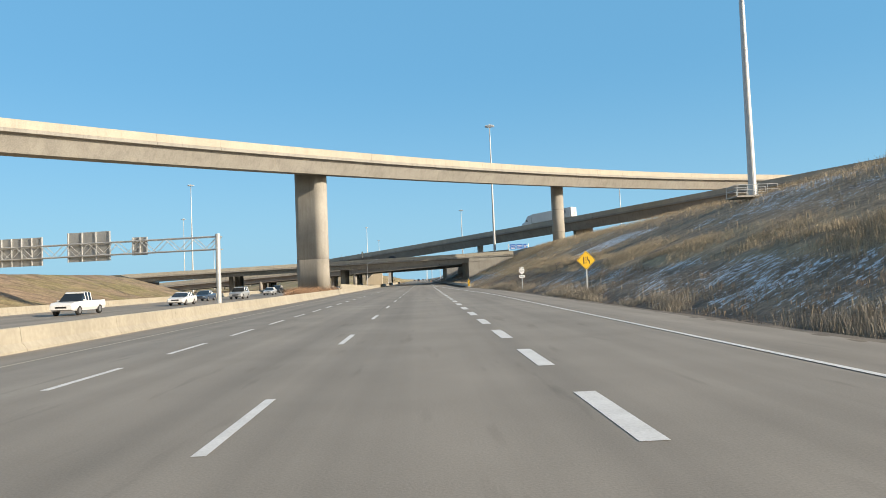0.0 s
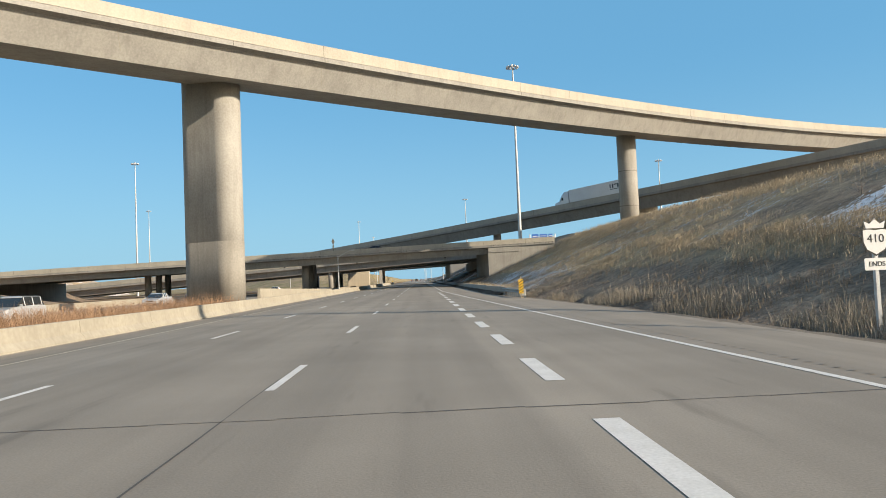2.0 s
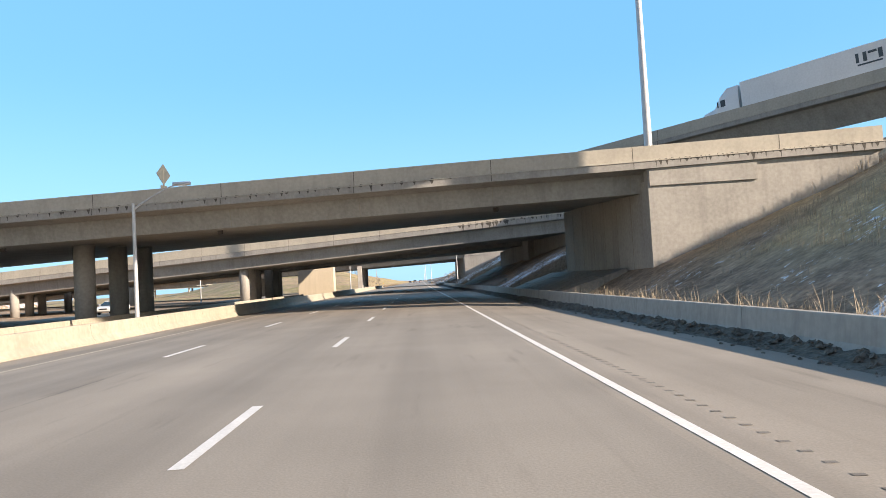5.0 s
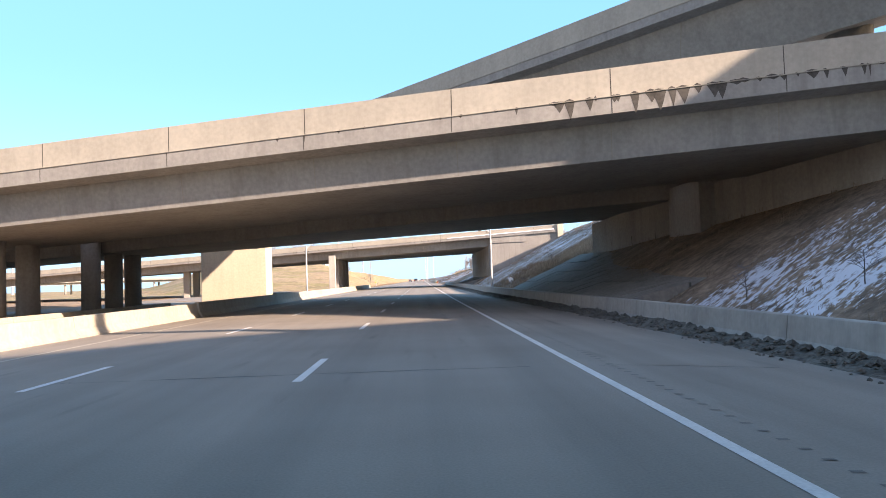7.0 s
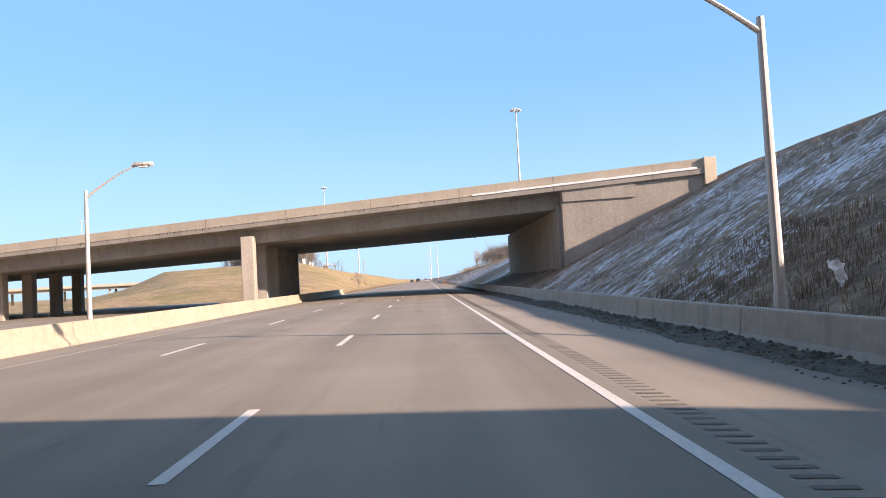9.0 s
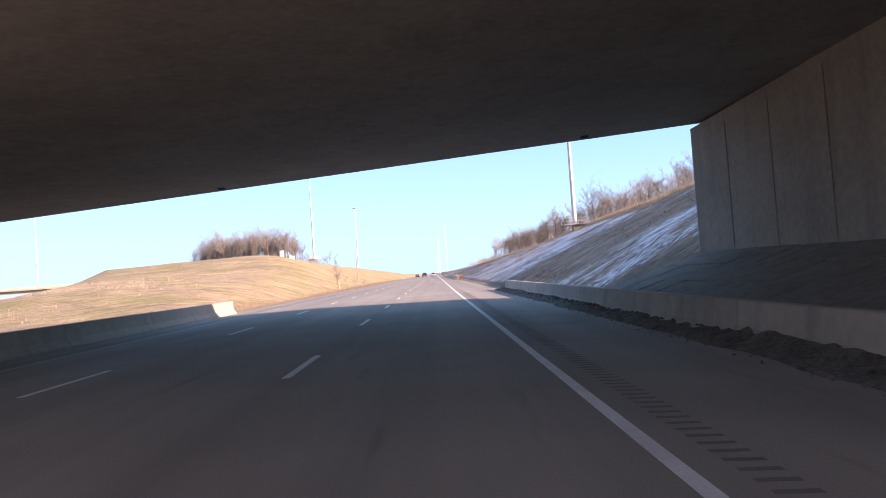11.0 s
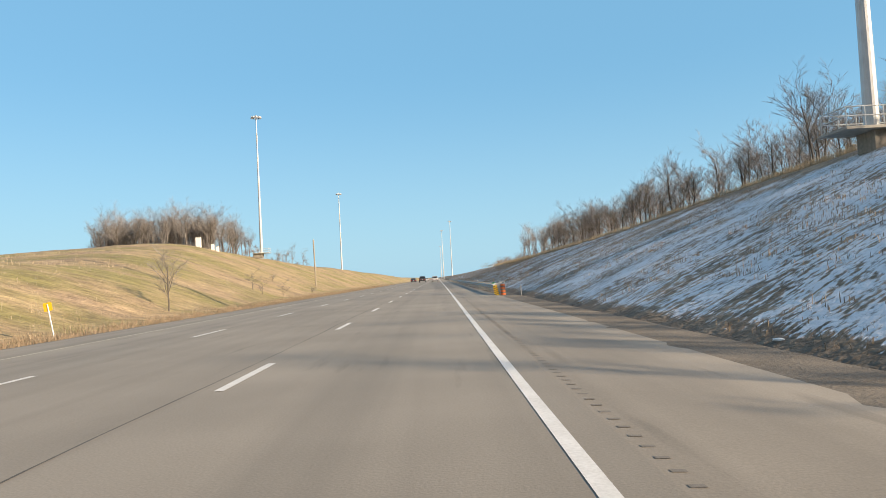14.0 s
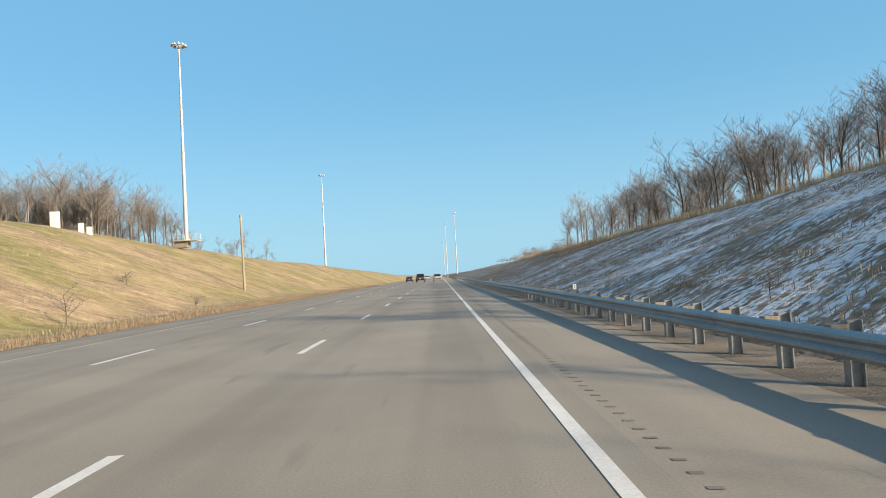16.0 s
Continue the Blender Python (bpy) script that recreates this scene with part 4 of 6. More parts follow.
def rounded(w, h, r, z=0.0, n=4):
    out = []
    for cx, cz, a0 in ((w / 2 - r, h / 2 - r, 0), (-w / 2 + r, h / 2 - r, 90), (-w / 2 + r, -h / 2 + r, 180), (w / 2 - r, -h / 2 + r, 270)):
        for k in range(n + 1):
            a = radians(a0 + 90 * k / n)
            out.append((cx + r * math.cos(a), z + cz + r * math.sin(a)))
    return out


def turned(outline, deg):
    c, s = math.cos(radians(deg)), math.sin(radians(deg))
    return [(x * c - z * s, x * s + z * c) for x, z in outline]


def shifted(outline, dx, dz):
    return [(x + dx, z + dz) for x, z in outline]


def words(name, text, size, mat, parent, at):
    cu = bpy.data.curves.new(name, "FONT")
    cu.body, cu.size, cu.align_x, cu.align_y, cu.extrude = text, size, "CENTER", "CENTER", 0.003
    o = new("tmp", cu)
    me = bpy.data.meshes.new_from_object(o)
    bpy.data.objects.remove(o)
    me.materials.clear()
    me.materials.append(mat)
    p = part(name, me, parent)
    p.matrix_local = pose(*at, 90, 0, 0)
    return p


def sign_post(t, h, r=0.045, at=(0, 0.05), mat=STEEL):
    return part("post", bm_mesh("post", box_bm(r * 2, r * 2, h, (at[0], at[1], 0), 0.008), mat), t)


merge_sign = thing("warning_sign", "yellow diamond sign warning that one lane ends", "road sign", at=(11.25, 45.4, ground_z(11.25, 45.4) - 0.1))
mz = 2.25 - merge_sign.location.z
sign_post(merge_sign, mz + 0.3)
board = part("board", plate("board", shifted(turned(rounded(0.92, 0.92, 0.07), 45), 0, mz), 0.012, YELLOW), merge_sign)
part("border", plate("border", shifted(turned(rounded(0.86, 0.86, 0.06), 45), 0, mz), 0.014, SIGNBLACK), board)
part("field", plate("field", shifted(turned(rounded(0.82, 0.82, 0.05), 45), 0, mz), 0.018, YELLOW), board)
part("symbol", plate("symbol", shifted([(-0.20, -0.24), (-0.13, -0.24), (-0.13, 0.24), (-0.20, 0.24)], 0, mz), 0.024, SIGNBLACK), board)
part("symbol", plate("symbol", shifted([(0.19, -0.24), (0.26, -0.24), (0.26, -0.06), (0.12, 0.08), (0.12, 0.24), (0.05, 0.24), (0.05, 0.05), (0.19, -0.09)], 0, mz), 0.024, SIGNBLACK), board)
for k in range(3):
    part("symbol", plate("symbol", shifted([(-0.06, -0.22 + k * 0.17), (-0.02, -0.22 + k * 0.17), (-0.02, -0.12 + k * 0.17), (-0.06, -0.12 + k * 0.17)], 0.02, mz), 0.024, SIGNBLACK), board)

route = thing("route_sign", "white shield route marker with a small tab below", "road sign", at=(10.3, 69.7, ground_z(10.3, 69.7) - 0.1))
rz0 = 2.28 - route.location.z
sign_post(route, rz0 - 0.3)
sh = [(-0.30, 0.16), (-0.30, -0.12), (-0.22, -0.30), (0, -0.42), (0.22, -0.30), (0.30, -0.12), (0.30, 0.16), (0.2, 0.18), (0, 0.16), (-0.2, 0.18)]
shield = part("shield", plate("shield", shifted(sh, 0, rz0 - 0.38), 0.012, SIGNBLACK), route)
part("field", plate("field", [(x * 0.9, z * 0.92 + rz0 - 0.38) for x, z in sh], 0.018, SIGNWHITE), shield)
crown = [(-0.2, 0), (-0.24, 0.16), (-0.12, 0.10), (0, 0.2), (0.12, 0.10), (0.24, 0.16), (0.2, 0)]
part("crown", plate("crown", shifted(crown, 0, rz0 - 0.19), 0.012, SIGNWHITE), route)
words("number", "410", 0.26, SIGNBLACK, shield, (0, -0.012, rz0 - 0.42))
tab = part("tab", plate("tab", rounded(0.56, 0.27, 0.03, rz0 - 0.98), 0.012, SIGNWHITE), route)
words("word", "ENDS", 0.15, SIGNBLACK, tab, (0, -0.01, rz0 - 0.98))


def hazard_board(at, label, lean=0.0, diamond=False, w=0.32, h=0.92):
    t = thing("hazard_marker", label, "road sign", at=at)
    o = part("post", bm_mesh("post", box_bm(0.07, 0.06, h + 0.55, (0, 0.05, 0), 0.008), POST), t)
    z0 = 0.35 if not diamond else 0.05
    body = part("board", plate("board", [(-w / 2, z0), (w / 2, z0), (w / 2, z0 + h), (-w / 2, z0 + h)], 0.012, YELLOW), t)
    n = 5
    for k in range(n):
        a = z0 + h * (k + 0.1) / n
        b = a + h / n * 0.45
        up = 0.18 if not diamond else -0.18
        lo, hi = [(-w / 2, a - up / 2), (w / 2, a + up / 2)], [(w / 2, b + up / 2), (-w / 2, b - up / 2)]
        pts = [(x, min(max(z, z0), z0 + h)) for x, z in lo + hi]
        part("stripe", plate("stripe", pts, 0.02, SIGNBLACK), body)
    if diamond:
        dz = z0 + h + 0.2
        part("marker", plate("marker", shifted([(-0.17, 0), (0.17, 0), (0, 0.13)], -0.03, dz - 0.08), 0.014, SIGNGREEN), t, "green half of a diamond marker")
        part("marker", plate("marker", shifted([(-0.17, 0), (0, -0.13), (0.17, 0)], -0.03, dz - 0.08), 0.014, SIGNWHITE), t, "white half of a diamond marker")
    t.rotation_euler = (0, radians(lean), 0)
    return t


hazard_board((6.85, 100.8, road_z(6.8, 101) - 0.05), "yellow and black striped hazard board at the rail end", 0.0)

# back of a sign on the overpass, its shade put into the dark colour
back = thing("warning_sign", "shade-darkened back of a diamond sign above the overpass edge", "road sign", at=(-15.6, 182.0, 6.2))
part("post", cylinder_mesh("post", 0.06, 0.06, 3.0, SIGNSHADE, 8), back)
part("board", plate("board", shifted(turned(rounded(0.95, 0.95, 0.06), 45), 0, 2.7), 0.02, SIGNSHADE), back)
part("tab", plate("tab", rounded(0.6, 0.5, 0.04, 1.75), 0.02, SIGNSHADE), back)
back.rotation_euler = (0, 0, radians(72))

# small yellow marker leaning in the left verge
lean = thing("marker_sign", "small yellow marker on a leaning stake", "road sign", at=(-14.3, 411.5, -0.35))
part("post", cylinder_mesh("post", 0.03, 0.03, 1.35, STEEL, 8), lean)
part("board", plate("board", rounded(0.34, 0.34, 0.03, 1.25), 0.01, YELLOW), lean)
lean.rotation_euler = (0, radians(-10), 0)


# ---- sign gantry over the opposite lanes ----
gan = thing("sign_gantry", "steel truss gantry with the grey backs of three signs", "sign gantry", at=(-20.5, 69.4, -0.45))
part("column", cylinder_mesh("column", 0.24, 0.24, 7.3, STEEL, 14), gan)
gdir = Vector((-1.0, 0.24, 0)).normalized()


def bar(name, a, b, r, mat, parent, sides=6):
    vs, fs = tube([a, b], [r, r], sides)
    return part(name, mesh_of(name, vs, fs, mat), parent)


for off, z in ((0.0, 5.75), (0.0, 7.05), (0.9, 5.75), (0.9, 7.05)):
    o = Vector((0.22 * off, 0.97 * off, z))
    bar("chord", o, o + gdir * 36, 0.07, STEEL, gan)
for k in range(24):
    a, b = gdir * (1.5 * k), gdir * (1.5 * k + 1.5)
    up, dn = Vector((0, 0, 7.05)), Vector((0, 0, 5.75))
    for off in (Vector((0, 0, 0)), Vector((0.198, 0.873, 0))):
        bar("brace", a + off + (dn if k % 2 else up), b + off + (up if k % 2 else dn), 0.035, STEEL, gan, 5)
    for lev in (up, dn):
        bar("brace", a + lev, a + lev + Vector((0.198, 0.873, 0)), 0.03, STEEL, gan, 5)
part("column", cylinder_mesh("column", 0.24, 0.24, 7.3, STEEL, 14, 0, (gdir.x * 36, gdir.y * 36)), gan)
for s0, s1, zb, zt in ((8.6, 10.3, 5.6, 7.5), (13.0, 18.2, 5.2, 8.35), (21.4, 28.0, 5.0, 8.1)):
    c = gdir * ((s0 + s1) / 2)
    p = part("sign_panel", bm_mesh("sign_panel", box_bm(s1 - s0, 0.06, zt - zb, (0, 0, 0), 0.01), SIGNBACK), gan, "ribbed aluminium back of a large sign")
    p.matrix_local = Matrix.Translation((c.x + 0.1, c.y + 1.1, zb)) @ pose(0, 0, 0, 0, 0, math.degrees(math.atan2(-gdir.y, -gdir.x)))
    nr = max(2, int((s1 - s0) / 1.3))
    for k in range(nr + 1):
        x = -(s1 - s0) / 2 + (s1 - s0) * k / nr
        part("rib", bm_mesh("rib", box_bm(0.12, 0.14, zt - zb, (x * 0.98, -0.08, 0), 0.01), STEEL), p)
    for k in range(1, int((zt - zb) / 0.3)):
        part("seam", bm_mesh("seam", box_bm(s1 - s0 - 0.04, 0.012, 0.025, (0, -0.034, k * 0.3)), SIGNBACK), p)

# blue guide signs on the embankment road
blue = thing("sign_gantry", "white-posted gantry with blue guide signs", "sign gantry", at=(37.0, 262.0, 9.0))
for x in (-3.8, 3.8):
    part("column", cylinder_mesh("column", 0.14, 0.14, 4.4, SIGNWHITE, 10, 0, (x, 0)), blue)
bar("beam", (-3.8, 0, 3.6), (3.8, 0, 3.6), 0.12, SIGNWHITE, blue)
for x, w in ((-2.2, 2.0), (0.3, 2.3), (2.4, 1.2)):
    p = part("sign_panel", bm_mesh("sign_panel", box_bm(w, 0.06, 2.0, (x, -0.15, 2.4), 0.01), SIGNBLUE), blue)
    for k in range(3):
        part("legend_bar", bm_mesh("legend_bar", box_bm(w * 0.7, 0.02, 0.16, (x, -0.19, 2.7 + 0.5 * k)), SIGNWHITE), p)

# left ends of the low overpass, drains under the decks, and a far overpass
abl = [(-83.0, OVC[0](-83) + 0.4), (-84.4, OVC[0](-84.4) + 0.4), (-84.4, OVC[1](-84.4) - 0.6), (-83.0, OVC[1](-83) - 0.6)]
prism(over_c, abl, -0.6, [under(OVC, *o, 1.7) - 0.01 for o in abl], CONCRETE, "abutment", "tall concrete abutment wall at the far bank")
wl = [(-84.0, OVC[0](-84) + 0.2), (-98.0, OVC[0](-98) + 0.2), (-98.0, OVC[0](-98) + 0.8), (-84.0, OVC[0](-84) + 0.8)]
prism(over_c, wl, -0.6, [OVC[2](o[0]) - 1.12 for o in wl], CONCRETE, "wing_wall", "pale wing wall at the far bank")
for b, c, xs, drop, back_off in ((over_d2, OVD2, (4.5, -13.5), 2.3, 0.95), (over_e, OVE, (-8.0, 6.0), 1.8, 2.1), (over_c, OVC, (-11.0, -24.0, 4.5), 2.1, 0.0)):
    for x in xs:
        y = c[1](x) - back_off if b is not over_c else c[0](x) + 3.2
        part("drain", bm_mesh("drain", box_bm(0.26, 0.26, 0.68 if b is over_d2 else 0.34, (x, y, under(c, x, y, drop) - (0.12 if b is over_d2 else 0.3)), 0.02), CONCRETE if b is over_d2 else TAR), b, "short drain outlet under the deck")
FAR = (lambda x: 565 + 0.12 * x, lambda x: 577 + 0.12 * x, lambda x: 6.6, lambda x: 6.6)
far_b = bridge("overpass", "distant pale overpass on slim piers", *FAR, -230, -112, 20, THIN, 30.0)
for x in range(-220, -115, 21):
    for yy in (3.0, 9.0):
        round_pier(far_b, x, FAR[0](x) + yy, -0.6, 5.15, 0.5)


# ---- guardrails ----
W_BEAM = [(-0.0, 0.155), (-0.045, 0.135), (-0.08, 0.10), (-0.08, 0.07), (-0.02, 0.02), (-0.02, -0.02), (-0.08, -0.07), (-0.08, -0.10), (-0.045, -0.135), (0.0, -0.155)]


def guardrail(name, label, pts, height, spacing=1.905, post_mat=POST):
    """A W-beam on posts along points (x, y, z of the ground)."""
    t = thing(name, label, "guardrail")
    ys = [p[1] for p in pts]
    at = lambda y: Vector((float(np.interp(y, ys, [p[0] for p in pts])), y, float(np.interp(y, ys, [p[2] for p in pts]))))
    n = int((ys[-1] - ys[0]) / spacing)
    step = (ys[-1] - ys[0]) / n
    sec = [(-0.085, -0.065), (-0.07, -0.065), (-0.07, -0.006), (0.07, -0.006), (0.07, -0.065), (0.085, -0.065)]
    sec += [(-a, -b) for a, b in sec]
    vs, fs = loft([[(a, b, w) for a, b in sec] for w in (-0.15, height + 0.05)])
    post = mesh_of("post", vs, fs, RAIL)
    blk = bm_mesh("block", box_bm(0.19, 0.15, 0.34, (0, 0, 0), 0.01), post_mat)
    for i in range(n + 1):
        p = at(ys[0] + i * step)
        o = part("post", post, t)
        o.location = p + Vector((0.28, 0, 0))
        o.rotation_euler = (0, 0, 0)
        b = part("block", blk, t)
        b.location = p + Vector((0.10, 0, height - 0.33))
    for i in range(0, n, 2):
        a, b = at(ys[0] + i * step), at(ys[0] + min(i + 2, n) * step + 0.12)
        lap = 0.006 * (i // 2 % 2)
        secs = [[(p.x + u - lap, p.y, p.z + height - 0.17 + w) for u, w in W_BEAM] + [(p.x + u + 0.004 - lap, p.y, p.z + height - 0.17 + w) for u, w in reversed(W_BEAM)] for p in (a, (a + b) / 2, b)]
        vs, fs = loft(secs)
        part("rail", mesh_of("rail", vs, fs, RAIL), t)
    return t


gz = lambda x, y: road_z(table(RIGHT_EDGE, y), y) - 0.12
guardrail("guardrail", "long steel guardrail in shade-darkened grey on steel posts with timber blocks", [(5.03, y, gz(5.0, y)) for y in np.arange(434.5, 640, 8)], 0.78, 1.53)
guardrail("guardrail", "short steel guardrail leading to a concrete barrier", [(6.9, 101.6, gz(7, 102)), (6.92, 106, gz(7, 106)), (6.9, 111.5, gz(7, 111))], 0.72, 1.1)
end_box = thing("rail_terminal", "short grey steel end box on the shoulder guardrail", "rail terminal", at=(6.95, 101.2, gz(7, 101)))
part("box", bm_mesh("box", box_bm(0.42, 0.5, 0.46, (0, 0, 0.27), 0.03), SIGNBACK), end_box)
part("post", bm_mesh("post", box_bm(0.16, 0.2, 0.45, (0, 0.05, -0.15), 0.01), POST), end_box)

# end terminal with its striped board
term = thing("rail_terminal", "grey steel box terminal at the end of the guardrail", "rail terminal", at=(5.02, 432.0, gz(5, 432)))
secs = [[(u * w * 0.8, yy, 0.56 + v * hgt) for u, v in ((-1, -1), (1, -1), (1, 1), (-1, 1))] for yy, w, hgt in ((2.7, 0.03, 0.16), (0.9, 0.04, 0.18), (0.8, 0.16, 0.2), (0.1, 0.24, 0.24), (0.0, 0.24, 0.24))]
vs, fs = loft(secs)
part("box", mesh_of("box", vs, fs, SIGNBACK), term)
part("lip", bm_mesh("lip", box_bm(0.62, 0.05, 0.6, (0, -0.02, 0.3), 0.01), SIGNBACK), term)
part("skid_plate", bm_mesh("skid_plate", box_bm(0.5, 1.6, 0.03, (0, 0.9, 0.1), 0.005), SIGNBACK), term)
part("post", bm_mesh("post", box_bm(0.16, 0.2, 0.62, (0.1, 0.9, -0.1), 0.01), POST), term)
hazard_board((4.82, 430.0, gz(5, 430) + 0.02), "leaning yellow and black striped board with a green marker", -11, True, 0.28, 0.72)


BANDGREY = varied("dirty_reflective_band", (0.10, 0.085, 0.075), (0.22, 0.19, 0.17), (3.0, 20.0), 0.6, 0.05)


def drum(x, y, z):
    t = thing("traffic_barrel", "orange and black banded plastic traffic barrel", "traffic barrel", at=(x, y, z))
    part("base", cylinder_mesh("base", 0.26, 0.23, 0.08, BLACK, 20), t, "black rubber base ring")
    zz = 0.08
    for k in range(7):
        h = 0.075 if k % 2 else 0.13
        r = 0.178 - 0.003 * k
        vs, fs = tube([(0, 0, zz), (0, 0, zz + 0.012), (0, 0, zz + h - 0.012), (0, 0, zz + h)], [r - 0.012, r, r - 0.004, r - 0.014], 22)
        part("band", mesh_of("band", vs, fs, BANDGREY if k % 2 else ORANGE), t)
        zz += h
    part("top", cylinder_mesh("top", 0.16, 0.13, 0.04, SIGNBACK, 16, zz), t)
    vs, fs = tube([(-0.13, 0, zz + 0.04), (-0.13, 0, zz + 0.16), (0.13, 0, zz + 0.16), (0.13, 0, zz + 0.04)], [0.03] * 4, 8)
    part("handle", mesh_of("handle", vs, fs, SIGNBACK), t)
    return t


drum(5.22, 430.2, gz(5.6, 430) + 0.02)


def delineator(x, y, z, h, label):
    """A slim upright marker post, some with a small white plate."""
    t = thing("marker_post", label, "marker post", at=(x, y, z))
    part("post", bm_mesh("post", box_bm(0.05, 0.05, h, (0, 0, -0.1), 0.006), SIGNBACK), t)
    if "plate" in label:
        part("plate", bm_mesh("plate", box_bm(0.12, 0.012, 0.17, (0, -0.034, h - 0.2), 0.004), SIGNWHITE), t)
        part("bar", bm_mesh("bar", box_bm(0.015, 0.006, 0.1, (0, -0.044, h - 0.16)), SIGNBLACK), t)


delineator(6.35, 429.6, gz(5, 430), 0.85, "slim grey steel stake beside the guardrail end")
for y in (434.6, 463.4, 504.0):
    delineator(5.48, y, gz(5, y), 1.02, "slim post with a small white plate behind the guardrail")


def broken_slab(x, y, z, w, l, rx, ry, rz, seed):
    """A cracked flat piece of old concrete lying on the verge."""
    rng = random.Random(seed)
    n = 9
    out = [(w * (0.8 + 0.3 * rng.random()) * math.cos(2 * math.pi * k / n), l * (0.8 + 0.3 * rng.random()) * math.sin(2 * math.pi * k / n)) for k in range(n)]
    vs, fs = loft([[(a, b, -0.05) for a, b in out], [(a * 1.03, b * 1.03, 0.03) for a, b in out], [(a * 0.95, b * 0.95, 0.05) for a, b in out]])
    t = new("broken_slab", mesh_of("broken_slab", vs, fs, SLOPE))
    t.matrix_basis = pose(x, y, z, rx, ry, rz)
    tagged(t, "broken flat piece of old concrete on the verge", "rubble", "rubble beside the shoulder")


for k, (x, y, w, l, rx, ry, rz) in enumerate(((6.15, 367.6, 0.55, 0.38, 14, -16, 20), (5.75, 367.0, 0.5, 0.16, 3, -4, 60), (6.0, 373.9, 0.45, 0.2, 8, 5, 80), (6.2, 375.0, 0.3, 0.2, -6, 12, 10), (5.9, 372.6, 0.22, 0.14, 5, 4, 130), (6.6, 369.5, 0.3, 0.25, -5, 8, 45))):
    broken_slab(x, y, ground_z(x, y) - 0.01, w * 0.5, l * 0.5, rx, ry, rz, 50 + k)


# ---- vehicles ----
def paint(name, c):
    m = varied(name, c, tuple(v * 0.9 for v in c), (1.0, 12.0), 0.3, 0.0)
    m.node_tree.nodes["Principled BSDF"].inputs["Coat Weight"].default_value = 0.6
    return m


WHITE_PAINT, SILVER_PAINT, DARK_PAINT, RED_PAINT, BLUE_PAINT = paint("white_car_paint", (0.75, 0.75, 0.74)), paint("silver_car_paint", (0.42, 0.44, 0.46)), paint("dark_car_paint", (0.03, 0.035, 0.045)), paint("red_car_paint", (0.4, 0.02, 0.02)), paint("blue_car_paint", (0.06, 0.09, 0.14))
TYRE, RIM = BLACK, varied("wheel_rim", (0.4, 0.4, 0.41), (0.5, 0.5, 0.51), (3.0, 20.0), 0.35, 0.0, metal=0.7)


def wheel(parent, x, y, r, w):
    vs, fs = tube([(x - w / 2, y, r), (x - w / 2 + 0.03, y, r), (x + w / 2 - 0.03, y, r), (x + w / 2, y, r)], [r * 0.92, r, r, r * 0.92], 20)
    t = part("tyre", mesh_of("tyre", vs, fs, TYRE), parent)
    sgn = 1 if x > 0 else -1
    vs, fs = tube([(x + sgn * (w / 2 - 0.05), y, r), (x + sgn * (w / 2 + 0.004), y, r)], [r * 0.62, r * 0.58], 14)
    part("rim", mesh_of("rim", vs, fs, RIM), t)


SHAPES = {  # half width, wheel radius, wheelbase ends, rows of (y, bottom, belt, roof or None)
    "suv": (0.95, 0.36, (-1.42, 1.42), [(-2.4, 0.45, 0.95), (-2.32, 0.3, 1.08), (-1.5, 0.28, 1.12), (0.95, 0.28, 1.08), (1.2, 0.28, 1.04), (2.15, 0.3, 0.92), (2.38, 0.42, 0.75)], [(-2.25, 0.02), (-1.95, 0.62), (0.1, 0.66), (1.1, 0.02)]),
    "sedan": (0.90, 0.32, (-1.38, 1.38), [(-2.35, 0.45, 0.85), (-2.25, 0.28, 0.98), (-1.4, 0.25, 0.98), (0.9, 0.25, 0.94), (1.2, 0.25, 0.9), (2.1, 0.28, 0.75), (2.33, 0.4, 0.6)], [(-1.75, 0.02), (-0.9, 0.46), (0.2, 0.48), (1.15, 0.02)]),
    "pickup": (0.99, 0.39, (-1.75, 1.75), [(-2.85, 0.55, 1.1), (-2.78, 0.45, 1.15), (-1.0, 0.38, 1.15), (1.1, 0.38, 1.14), (1.5, 0.38, 1.12), (2.5, 0.4, 1.05), (2.8, 0.5, 0.85)], [(-0.75, 0.02), (-0.5, 0.72), (0.5, 0.74), (1.35, 0.02)]),
}


